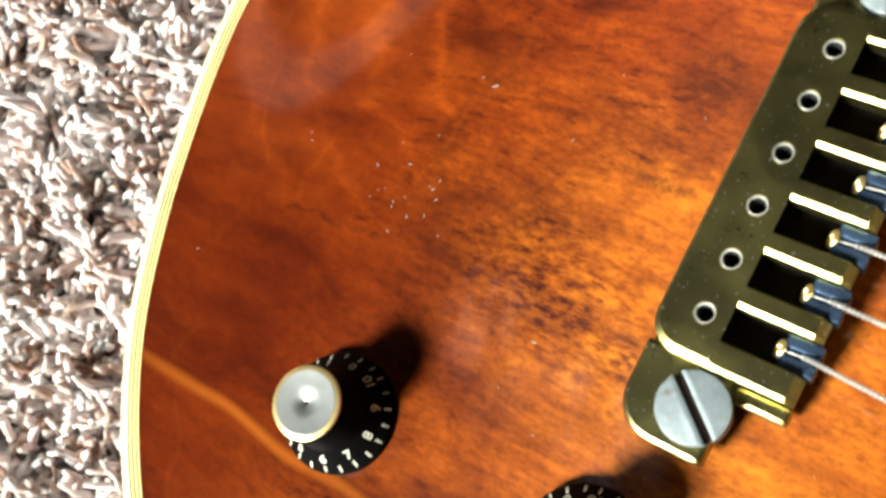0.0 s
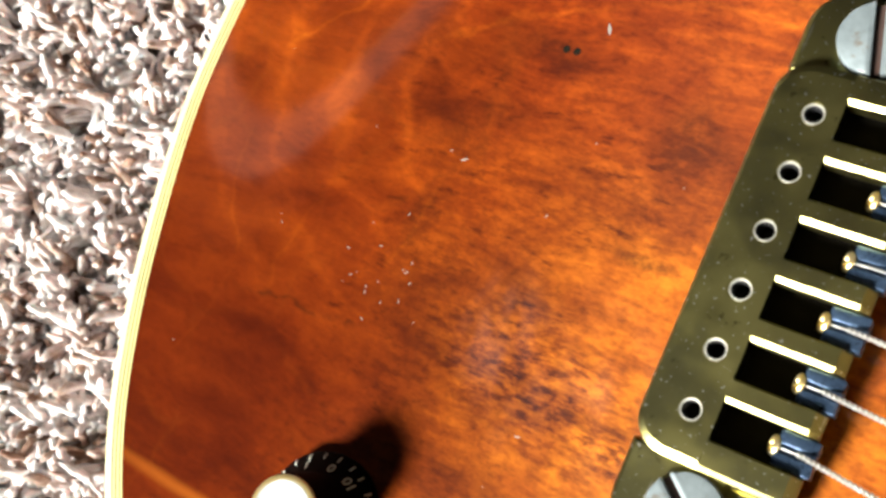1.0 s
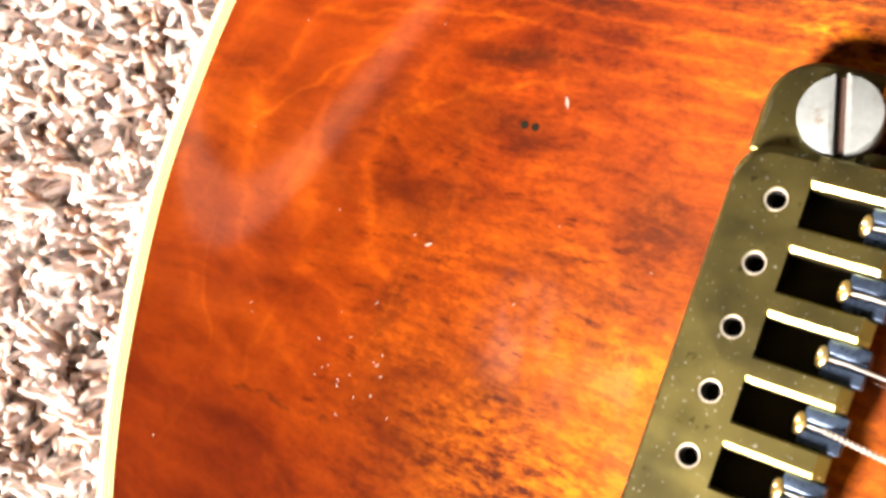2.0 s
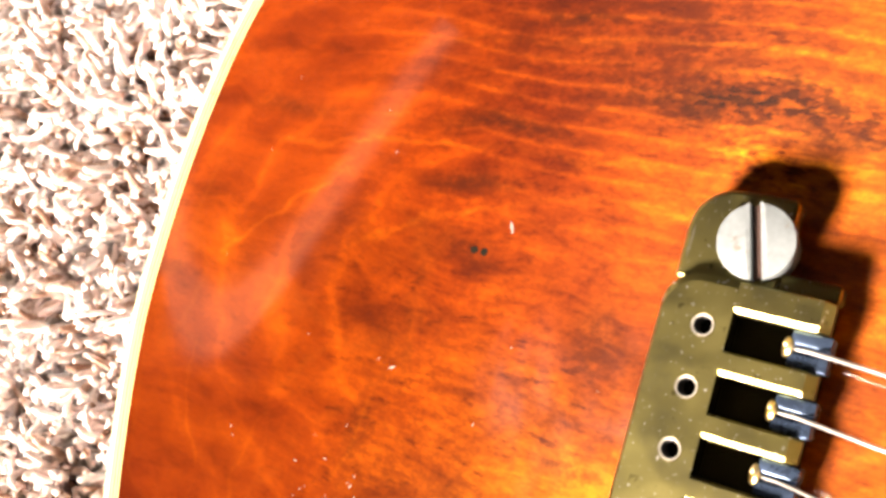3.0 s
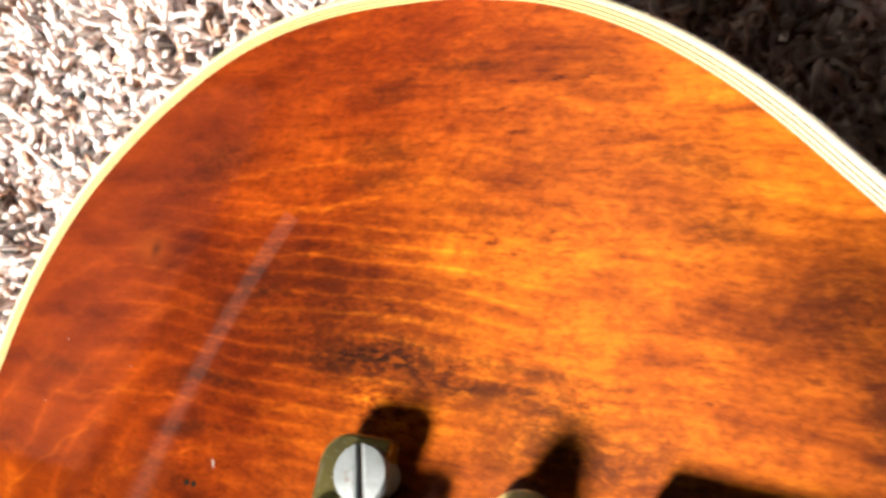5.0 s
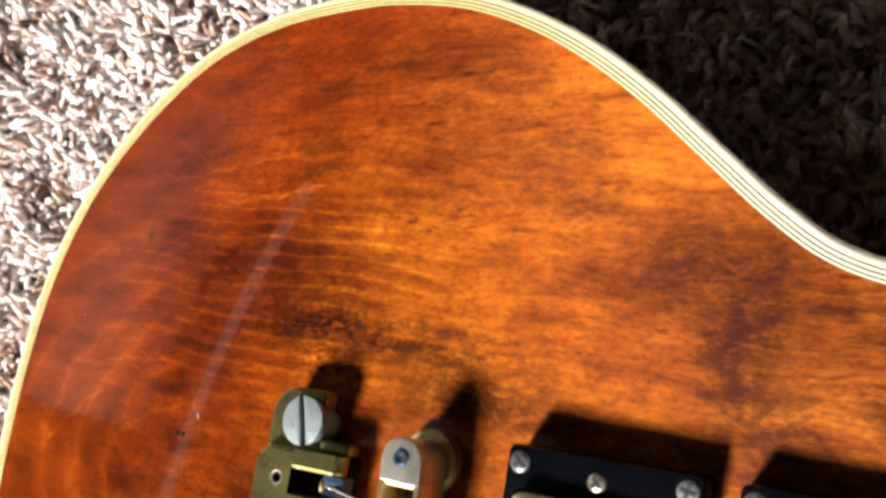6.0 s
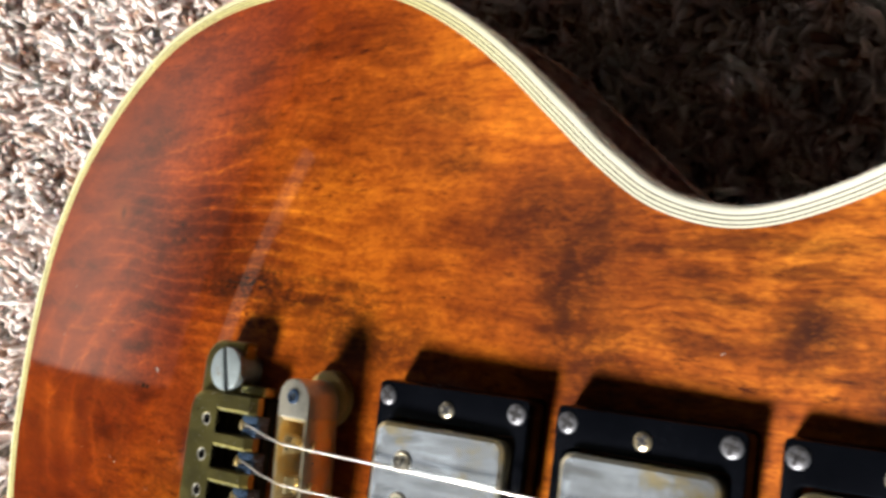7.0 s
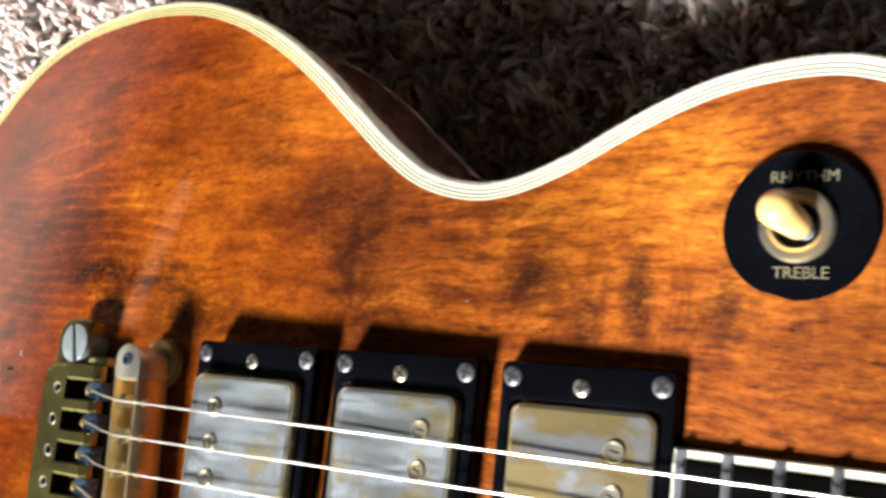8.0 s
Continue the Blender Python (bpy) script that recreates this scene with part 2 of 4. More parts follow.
    for row, (u, v) in [(q, (wu, wv)) for q in LINES] + [(q, (wv, wu)) for q in CROSS]:
        s = grain_line(n, l, u, v, *row[:5], 0.75 + 0.5 * row[5])
        s = math2(n, l, "MULTIPLY", s, 0.52 * row[5])
        pale_line = s if pale_line is None else math2(n, l, "MAXIMUM", pale_line, s)
    fade = span(n, l, broad, 0.3, 0.55, 0.35, 0.9)
    col = mix(n, l, math2(n, l, "MULTIPLY", pale_line, fade), col, (1.75, 2.5, 2.2, 1), "MULTIPLY")
    # a thin crack in the stain, above the knobs
    crack = grain_line(n, l, wu, wv, -112, -66, -37.5, 0.8, 0.6, 0.9)
    col = mix(n, l, math2(n, l, "MULTIPLY", crack, span(n, l, mottle, 0.6, 0.45, 0.1, 0.55)), col, (0.03, 0.006, 0.001, 1))
    # golden patches beside the tailpiece, broken by dark dashes
    shine = None
    for px, py, rx, ry in ((-31, -33, 24, 16), (-14, -40, 12, 9), (2, 57, 16, 6)):
        s = blob(n, l, wild, (px + 10) / 1000, (py + 10) / 1000, rx / 1000, ry / 1000)
        shine = s if shine is None else math2(n, l, "MAXIMUM", shine, s)
    chip = noise_tex(n, l, shift, 720.0, 4.0, 0.62, (0.36, 1.0, 1.0), (0.55, 0.35, 0))
    tone = ramp(n, l, chip, [(0.39, (0.2, 0.12, 0.1)), (0.46, (0.9, 0.85, 0.85)), (0.58, (1.7, 2.2, 2.0))])
    col = mix(n, l, math2(n, l, "MULTIPLY", shine, 0.85), col, tone, "MULTIPLY")
    # a cluster of small black flecks above the tailpiece
    pits = span(n, l, noise_tex(n, l, obj, 620.0, 4.0, 0.65, (0.5, 1.0, 1.0), (2, 3, 0)), 0.53, 0.45)
    near = math2(n, l, "MAXIMUM", blob(n, l, shift, 0.004, 0.072, 0.034, 0.008), math2(n, l, "MULTIPLY", blob(n, l, shift, 0.045, 0.07, 0.022, 0.005), 0.6))
    col = mix(n, l, math2(n, l, "MULTIPLY", math2(n, l, "MULTIPLY", pits, near), 0.85), col, (0.012, 0.003, 0.001, 1))
    # a small knot
    col = mix(n, l, math2(n, l, "MULTIPLY", blob(n, l, shift, -0.085, 0.0955, 0.0085, 0.006), 0.6), col, (0.27, 0.05, 0.005, 1))
    col = mix(n, l, math2(n, l, "MULTIPLY", blob(n, l, shift, -0.083, 0.0955, 0.0024, 0.003), 0.8), col, (0.05, 0.008, 0.002, 1))
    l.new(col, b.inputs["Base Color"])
    wear = noise_tex(n, l, obj, 9.0, 5.0, 0.6)
    l.new(span(n, l, wear, 0.35, 0.7, 0.02, 0.07), b.inputs["Coat Roughness"])
    b.inputs["Specular IOR Level"].default_value = 0.1
    bumped(n, l, b, noise_tex(n, l, obj, 70.0, 3.0, 0.5), 0.03, 0.001)
    return m


def plain(name, color, rough, metal=0.0, coat=0.0, vary=0.25, scale=120.0, bump=0.1, dist=0.0004, stretch=None, spec=0.5):
    """One colour with grain and wear at two scales."""
    m, n, l, b = shader(name, rough, metal, color, coat)
    obj = node(n, l, "TexCoord").outputs["Object"]
    coarse = noise_tex(n, l, obj, scale * 0.2, 4.0, 0.6)
    fine = noise_tex(n, l, obj, scale * 3.0, 4.0, 0.6, stretch)
    b.inputs["Specular IOR Level"].default_value = spec
    f = math2(n, l, "ADD", math2(n, l, "MULTIPLY", coarse, 0.6), math2(n, l, "MULTIPLY", fine, 0.4))
    lo, hi = tuple(c * (1 - vary) for c in color), tuple(min(1, c * (1 + vary)) for c in color)
    l.new(ramp(n, l, f, [(0.35, lo), (0.65, hi)]), b.inputs["Base Color"])
    l.new(span(n, l, f, 0.3, 0.7, rough * 0.75, min(1, rough * 1.3)), b.inputs["Roughness"])
    bumped(n, l, b, fine, bump, dist)
    return m


def worn_gold(name, gold, under, amount, rough, metal=1.0, pits=0.0, dents=0.0, scale=55.0):
    """Gold plate rubbed through to the metal beneath."""
    m, n, l, b = shader(name, rough, metal)
    obj = node(n, l, "TexCoord").outputs["Object"]
    patch = noise_tex(n, l, obj, scale, 6.0, 0.65, (0.6, 1.0, 1.0) if scale > 60 else None)
    fine = noise_tex(n, l, obj, 900.0, 3.0, 0.6, (1.0, 0.2, 1.0))
    f = span(n, l, patch, amount - 0.07, amount + 0.07)
    col = mix(n, l, f, (*under, 1), (*gold, 1))
    tone = ramp(n, l, noise_tex(n, l, obj, 260.0, 5.0, 0.7), [(0.3, (0.9, 0.89, 0.86)), (0.6, (1, 1, 1))])
    col = mix(n, l, 0.7, col, tone, "MULTIPLY")
    # fine bright scratches
    scratch = span(n, l, noise_tex(n, l, obj, 420.0, 2.0, 0.5, (1.0, 0.14, 1.0), (0.2, 0.5, 0)), 0.69, 0.76, 0.0, 0.5)
    col = mix(n, l, scratch, col, (0.8, 0.77, 0.66, 1))
    if pits:
        # specks where the plate has come off, and dark tarnish spots
        speck = span(n, l, noise_tex(n, l, obj, 1100.0, 2.0, 0.5, None, (0.4, 0.1, 0.7)), 0.65, 0.72, 0.0, pits)
        col = mix(n, l, speck, col, (0.85, 0.83, 0.72, 1))
        spot = span(n, l, noise_tex(n, l, obj, 330.0, 4.0, 0.6, None, (0.9, 0.6, 0.2)), 0.62, 0.72, 0.0, pits)
        col = mix(n, l, spot, col, (0.09, 0.075, 0.03, 1))
    l.new(col, b.inputs["Base Color"])
    l.new(span(n, l, patch, 0.3, 0.7, rough * 0.88, rough * 1.15), b.inputs["Roughness"])
    height = fine
    if dents:
        # thin pressed sheet that is not quite flat
        wave = noise_tex(n, l, obj, 60.0, 2.0, 0.5, (0.3, 1.0, 1.0), (0.6, 0.2, 0))
        height = math2(n, l, "ADD", math2(n, l, "MULTIPLY", wave, dents), math2(n, l, "MULTIPLY", fine, 0.08))
    bumped(n, l, b, height, 1.0 if dents else 0.08, 0.0002)
    return m


def yarn():
    m, n, l, b = shader("beige_shag_yarn", 0.95)
    b.inputs["Specular IOR Level"].default_value = 0.15
    isl = node(n, l, "NewGeometry").outputs["Random Per Island"]
    obj = node(n, l, "TexCoord").outputs["Object"]
    lot = math2(n, l, "ADD", math2(n, l, "MULTIPLY", isl, 0.75), span(n, l, noise_tex(n, l, obj, 85.0, 3.0, 0.55), 0.36, 0.62, -0.1, 0.27))
    col = ramp(n, l, lot, [(0.0, (0.27, 0.165, 0.12)), (0.14, (0.5, 0.37, 0.30)), (0.32, (0.80, 0.69, 0.66)), (0.6, (0.88, 0.80, 0.78)), (1.0, (0.94, 0.895, 0.885))])
    tone = ramp(n, l, noise_tex(n, l, obj, 14.0, 3.0), [(0.3, (0.82, 0.8, 0.78)), (0.65, (1, 1, 1))])
    col = mix(n, l, 0.8, col, tone, "MULTIPLY")
    fibre = noise_tex(n, l, obj, 1500.0, 3.0, 0.7)
    col = mix(n, l, 0.6, col, ramp(n, l, fibre, [(0.3, (0.7, 0.68, 0.66)), (0.6, (1, 1, 1))]), "MULTIPLY")
    l.new(col, b.inputs["Base Color"])
    bumped(n, l, b, fibre, 0.6, 0.0008)
    # light passes some way into the loose fibres
    b.inputs["Subsurface Weight"].default_value, b.inputs["Subsurface Scale"].default_value = 0.6, 0.0016
    b.inputs["Subsurface Radius"].default_value = (1.0, 0.8, 0.72)
    return m


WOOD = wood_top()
SIDE = plain("dark_red_stained_side", (0.08, 0.02, 0.009), 0.25, coat=0.8, stretch=(0.1, 1, 1))
def aged_cream(name, tail_color, neck_color):
    """Yellowed celluloid, painted whiter towards the neck in place of the glare there."""
    m = plain(name, tail_color, 0.35, coat=0.4, vary=0.1)
    n, l = m.node_tree.nodes, m.node_tree.links
    b = n["Principled BSDF"]
    col = b.inputs["Base Color"].links[0].from_socket
    x = node(n, l, "SeparateXYZ", (), i0=node(n, l, "TexCoord").outputs["Object"]).outputs[0]
    l.new(mix(n, l, span(n, l, x, 0.0, 0.15, 0.0, 0.85), col, (*neck_color, 1)), b.inputs["Base Color"])
    return m


BACK_HIGHLIGHT = plain("brown_edge_highlight", (0.30, 0.13, 0.06), 0.35, coat=0.5)
CREAM = aged_cream("aged_cream_celluloid", (0.59, 0.53, 0.22), (0.76, 0.75, 0.64))
GRIME_SHADE = plain("grime_and_recess_shade", (0.02, 0.018, 0.02), 0.7, vary=0.3)
IVORY = plain("white_celluloid", (0.80, 0.78, 0.66), 0.35, coat=0.4, vary=0.06)
OUTER_PLY = aged_cream("ivory_celluloid", (0.65, 0.61, 0.37), (0.82, 0.80, 0.70))
BLACKLINE = plain("black_celluloid", (0.01, 0.01, 0.012), 0.5, spec=0.2)
BLACK = plain("black_plastic", (0.0022, 0.0026, 0.004), 0.22, vary=0.3, scale=300, bump=0.03, spec=0.12)
SKIRT = plain("black_knob_plastic", (0.003, 0.003, 0.003), 0.5, bump=0.02, spec=0.03)
BRASS = worn_gold("tarnished_gold_plate", (0.31, 0.275, 0.10), (0.27, 0.245, 0.105), 0.45, 0.34, pits=0.85, dents=2.5)
GOLD = worn_gold("bright_gold_plate", (0.85, 0.64, 0.27), (0.78, 0.70, 0.5), 0.4, 0.36, 0.85)
NICKEL = worn_gold("rubbed_nickel_cover", (0.92, 0.76, 0.42), (0.88, 0.93, 0.98), 0.56, 0.12, 0.9, dents=6.0)
AGED = worn_gold("aged_gold_cover", (0.82, 0.63, 0.30), (0.86, 0.90, 0.96), 0.47, 0.16, 0.85, dents=8.0, scale=95.0)

EDGE = worn_gold("gold_cover_edge", (0.86, 0.70, 0.38), (0.82, 0.80, 0.70), 0.5, 0.24, 0.88)


def spotted_steel():
    """Grey plated steel with scratches and brown rust spots."""
    m = plain("grey_steel_screw", (0.215, 0.25, 0.26), 0.45, metal=0.25, vary=0.22, scale=260, bump=0.15)
    n, l = m.node_tree.nodes, m.node_tree.links
    b = n["Principled BSDF"]
    col = b.inputs["Base Color"].links[0].from_socket
    obj = node(n, l, "TexCoord").outputs["Object"]
    spot = span(n, l, noise_tex(n, l, obj, 240.0, 5.0, 0.65, None, (0.3, 0.8, 0)), 0.56, 0.66, 0.0, 0.6)
    l.new(mix(n, l, spot, col, (0.15, 0.10, 0.06, 1)), b.inputs["Base Color"])
    return m


STEEL = spotted_steel()
CHROME_END = plain("rubbed_bridge_end", (0.62, 0.60, 0.52), 0.36, metal=0.85, vary=0.15, scale=300)
BRIDGE = worn_gold("rubbed_gold_bridge", (0.84, 0.64, 0.30), (0.78, 0.70, 0.52), 0.5, 0.3, 0.9)
NUT = worn_gold("pale_gold_nut", (0.80, 0.68, 0.44), (0.74, 0.71, 0.62), 0.5, 0.3, 0.94)
PALE = plain("pale_plated_screw", (0.55, 0.54, 0.52), 0.4, metal=0.6, vary=0.12, scale=300)
DULL = plain("dull_plated_screw", (0.13, 0.13, 0.145), 0.42, metal=0.5, vary=0.25, scale=400)
YELLOW = plain("yellow_gold_screw", (0.82, 0.70, 0.42), 0.3, metal=0.85, vary=0.15, scale=300)
RIM_GLINT = plain("hole_rim_glint", (0.74, 0.71, 0.6), 0.4, metal=0.7, vary=0.15)
BLUED = plain("blued_steel", (0.055, 0.09, 0.155), 0.28, metal=0.65, vary=0.35, scale=400)
STRING = plain("plain_steel_wire", (0.82, 0.80, 0.76), 0.34, metal=0.85, vary=0.06)
RUST_AND_REFLECTION = plain("rust_and_wood_reflection", (0.055, 0.026, 0.018), 0.8, vary=0.4, scale=400)
FRET = plain("dull_fret_wire", (0.30, 0.32, 0.36), 0.4, metal=0.9, vary=0.15)
EBONY = plain("dark_ebony", (0.0016, 0.0013, 0.0013), 0.4, vary=0.5, stretch=(0.08, 1, 1), spec=0.04)
PEARL = plain("pearl_inlay", (0.75, 0.74, 0.68), 0.2, coat=0.6, vary=0.12)
TIP = plain("amber_cream_tip", (0.82, 0.52, 0.19), 0.3, coat=0.6, vary=0.08)
LETTER = plain("gold_print", (0.17, 0.145, 0.09), 0.45, vary=0.2)
NUMBER = plain("pale_print", (0.78, 0.76, 0.62), 0.5, vary=0.1)
CAP = worn_gold("reflector_cap", (0.80, 0.72, 0.45), (0.78, 0.80, 0.78), 0.58, 0.36)
YARN = yarn()
BACKING = plain("carpet_backing", (0.40, 0.29, 0.24), 0.95, vary=0.4, scale=300, bump=0.6, dist=0.003)
PAINT = plain("taupe_wall_paint", (0.12, 0.10, 0.085), 0.7, vary=0.05, scale=40, bump=0.15)
CEILING = plain("beige_ceiling_paint", (0.3, 0.27, 0.24), 0.8, vary=0.04, scale=60, bump=0.2)
GLOW = bpy.data.materials.new("window_reflection_glow")
GLOW.use_nodes = True
GLOW.node_tree.nodes["Principled BSDF"].inputs["Base Color"].default_value = (0, 0, 0, 1)
GLOW.node_tree.nodes["Principled BSDF"].inputs["Emission Color"].default_value = (1.0, 0.86, 0.70, 1)
# added glow in bands, bright low and high, dimmer between, to shape its reflection
gn, gl = GLOW.node_tree.nodes, GLOW.node_tree.links
rise = node(gn, gl, "SeparateXYZ", (), i0=node(gn, gl, "TexCoord").outputs["Object"]).outputs[2]
low_glow = span(gn, gl, rise, 0.7, 1.62, 0.45, 0.04)
gl.new(math2(gn, gl, "ADD", low_glow, span(gn, gl, rise, 1.72, 1.95, 0.0, 0.19)), gn["Principled BSDF"].inputs["Emission Strength"])
COVER_GLOW = bpy.data.materials.new("cover_reflection_glow")
COVER_GLOW.use_nodes = True
COVER_GLOW.node_tree.nodes["Principled BSDF"].inputs["Base Color"].default_value = (0, 0, 0, 1)
COVER_GLOW.node_tree.nodes["Principled BSDF"].inputs["Emission Color"].default_value = (0.91, 0.95, 1.0, 1)
zn, zl = COVER_GLOW.node_tree.nodes, COVER_GLOW.node_tree.links
spot = node(zn, zl, "TexCoord").outputs["Object"]
# two added glow patches, placed where the pickup covers mirror them
glow_patch = math2(zn, zl, "MAXIMUM", blob(zn, zl, spot, -1.58, -1.06, 0.42, 0.28), blob(zn, zl, spot, -1.06, -0.74, 0.42, 0.26))
torn = span(zn, zl, noise_tex(zn, zl, spot, 5.5, 2.0, 0.5), 0.4, 0.6, 0.12, 1.6)
zl.new(math2(zn, zl, "MULTIPLY", math2(zn, zl, "MULTIPLY", glow_patch, torn), 0.28), zn["Principled BSDF"].inputs["Emission Strength"])
FRAME = plain("white_reflection_mask", (0.75, 0.75, 0.73), 0.4, vary=0.05)
RECESS_SHADE = plain("recess_shade_black", (0.012, 0.010, 0.007), 0.9, vary=0.3, spec=0.0)
DUST = plain("pale_lint", (0.25, 0.23, 0.20), 0.9, vary=0.1)


# ---- building helpers: guitar parts are written in millimetres ----
def under(parent):
    """Keeps to thing > part > piece: a piece of a piece goes under the part."""
    return parent.parent if parent.parent and parent.parent.parent else parent


def part(name, bm, material, parent, label="", smooth=35.0):
    """Links a bmesh in millimetres as one mesh under a thing or a part."""
    bm.transform(Matrix.Scale(0.001, 4))
    bmesh.ops.recalc_face_normals(bm, faces=bm.faces[:])
    me = bpy.data.meshes.new(name)
    bm.to_mesh(me)
    bm.free()
    me.materials.append(material)
    if smooth:
        me.shade_smooth()
        me.set_sharp_from_angle(angle=radians(smooth))
    ob = new(name, me)
    ob.parent = under(parent)
    if label:
        tagged(ob, label)
    return ob


def loft(bm, rings, close=True, cap_a=False, cap_b=False):
    """Quads between rings of equally many points."""
    rows = [[bm.verts.new(p) for p in ring] for ring in rings]
    for a, b in zip(rows, rows[1:]):
        k = len(a)
        for i in range(k if close else k - 1):
            j = (i + 1) % k
            try:
                bm.faces.new((a[i], a[j], b[j], b[i]))
            except ValueError:
                pass
    if cap_a:
        bm.faces.new(rows[0][::-1])
    if cap_b:
        bm.faces.new(rows[-1])
    return rows


def circle(cx, cy, z, r, seg=24, turn=0.0):
    return [(cx + r * math.cos(turn + 2 * math.pi * i / seg), cy + r * math.sin(turn + 2 * math.pi * i / seg), z) for i in range(seg)]


def lathe(bm, cx, cy, profile, seg=32):
    """Turned shape from (radius, z) pairs, the ends closed."""
    loft(bm, [circle(cx, cy, z, max(r, 0.01), seg) for r, z in profile], True, True, True)


def inset(outline, d):
    """A closed outline (anticlockwise) moved inwards by d."""
    k, out = len(outline), []
    for i in range(k):
        a, b = Vector(outline[i - 1][:2]), Vector(outline[(i + 1) % k][:2])
        t = (b - a).normalized()
        out.append((outline[i][0] - t.y * d, outline[i][1] + t.x * d))
    return out


def rounded(x0, x1, y0, y1, r, seg=5):
    """Outline of a rectangle with round corners, anticlockwise. r: one radius or four (from the corner x1, y1 round)."""
    rs = r if isinstance(r, tuple) else (r,) * 4
    pts = []
    for (cx, cy, a0), q in zip(((x1, y1, 0), (x0, y1, 90), (x0, y0, 180), (x1, y0, 270)), rs):
        sx, sy = (-1 if cx == x1 else 1), (-1 if cy == y1 else 1)
        for i in range(seg + 1):
            a = radians(a0 + 90 * i / seg)
            pts.append((cx + sx * q + q * math.cos(a), cy + sy * q + q * math.sin(a)))
    return pts


def slab(bm, outline, z0, z1, edge=0.4):
    """An upright prism with a rounded top edge."""
    at = lambda o, z: [(p[0], p[1], z) for p in o]
    loft(bm, [at(outline, z0), at(outline, z1 - edge), at(inset(outline, edge * 0.3), z1 - edge * 0.3), at(inset(outline, edge), z1)], True, True, True)


def box(bm, x0, x1, y0, y1, z0, z1, edge=0.3):
    slab(bm, rounded(x0, x1, y0, y1, max(edge, 0.05), 2), z0, z1, edge)


def tube(bm, path, r, seg=8):
    rings = []
    for i, p in enumerate(path):
        p = Vector(p)
        t = (Vector(path[min(i + 1, len(path) - 1)]) - Vector(path[max(i - 1, 0)])).normalized()
        u = t.cross(Vector((0, 0, 1)))
        u = u.normalized() if u.length > 1e-4 else Vector((1, 0, 0))
        v = u.cross(t)
        rings.append([tuple(p + r * (math.cos(2 * math.pi * k / seg) * u + math.sin(2 * math.pi * k / seg) * v)) for k in range(seg)])
    loft(bm, rings, True, True, True)


def writing(name, text, size, m, material, parent, bold=0.0):
    """Flat lettering from the built-in font, as a thin mesh. m: its pose in millimetres."""
    cu = bpy.data.curves.new(name, "FONT")
    cu.body, cu.size, cu.align_x, cu.align_y, cu.extrude, cu.offset = text, size, "CENTER", "CENTER", 0.04, bold
    tmp = bpy.data.objects.new(name, cu)
    me = bpy.data.meshes.new_from_object(tmp)
    bpy.data.objects.remove(tmp)
    me.transform(Matrix.Scale(0.001, 4) @ m)
    me.materials.append(material)
    ob = new(name, me)
    ob.parent = under(parent)
    return ob


# ---- the guitar's pose: its neck end stands a little higher than its tail ----
LEVEL = math.atan(0.078)
guitar = new("electric_guitar")
guitar.matrix_world = Matrix.Translation((0, 0, 0.096)) @ Matrix.Rotation(-LEVEL, 4, "Y")
tagged(guitar, "amber wooden electric guitar with gold hardware lying on carpet", "guitar")

# ---- the body's plan: wood up to the binding, bass side first ----
BASS = [
    (-143, 15), (-142.3, 40), (-139, 66), (-133, 87), (-122, 109), (-103, 132), (-79, 151), (-51, 161.5), (-20, 165.3), (0, 165),
    (20, 162), (40, 155), (59, 145), (77, 132.5), (95, 117.5), (112, 103.5), (127, 94), (144, 89.3), (159, 90), (176, 95.5),
    (192, 103.2), (206, 109.2), (220, 113.3), (236, 115), (250, 113.5), (266, 106), (280, 90), (286, 66), (288, 34),
]
TREBLE = [
    (288, 0), (286, -26), (262, -30), (232, -33), (212, -44), (214, -60), (234, -74), (252, -92), (250, -110), (228, -118), (200, -108),
    (168, -95), (136, -92), (106, -104), (74, -127), (36, -147), (-6, -154), (-45, -148), (-78, -131), (-102, -108), (-120, -82),
    (-131, -55), (-138, -28), (-142, -5),
]
BIND = 5.8


def spline(points, per):
    k, out = len(points), []
    for i in range(k):
        p0, p1, p2, p3 = (np.array(points[(i + j) % k], float) for j in (-1, 0, 1, 2))
        for s in range(per):
            t = s / per
            out.append(0.5 * (2 * p1 + (p2 - p0) * t + (2 * p0 - 5 * p1 + 4 * p2 - p3) * t * t + (3 * p1 - p0 - 3 * p2 + p3) * t ** 3))
    return out


WOOD_EDGE = [tuple(p) for p in spline(BASS + TREBLE, 7)][::-1]
if sum(a[0] * b[1] - b[0] * a[1] for a, b in zip(WOOD_EDGE, WOOD_EDGE[1:] + WOOD_EDGE[:1])) < 0:
    WOOD_EDGE.reverse()
OUTER = inset(WOOD_EDGE, -BIND)


def rim(x):
    return -24.0 + 0.04 * x


# the carved top: a membrane over the outline, blown up to its height
STEP, GX, GY = 3.0, -165.0, -180.0
NX, NY = 160, 120
gx, gy = np.meshgrid(GX + STEP * np.arange(NX), GY + STEP * np.arange(NY), indexing="ij")
inside = np.zeros((NX, NY), bool)
for (ax, ay), (bx, by) in zip(OUTER, OUTER[1:] + OUTER[:1]):
    hit = (ay > gy) != (by > gy)
    with np.errstate(divide="ignore", invalid="ignore"):
        inside ^= hit & (gx < (bx - ax) * (gy - ay) / (by - ay) + ax)
dome = np.zeros((NX, NY))
load = np.clip((gx + 165.0) / 150.0, 0.12, 1.0)
for _ in range(2600):
    dome[1:-1, 1:-1] = 0.25 * (dome[2:, 1:-1] + dome[:-2, 1:-1] + dome[1:-1, 2:] + dome[1:-1, :-2]) + load[1:-1, 1:-1]
    dome *= inside
dome /= dome.max()
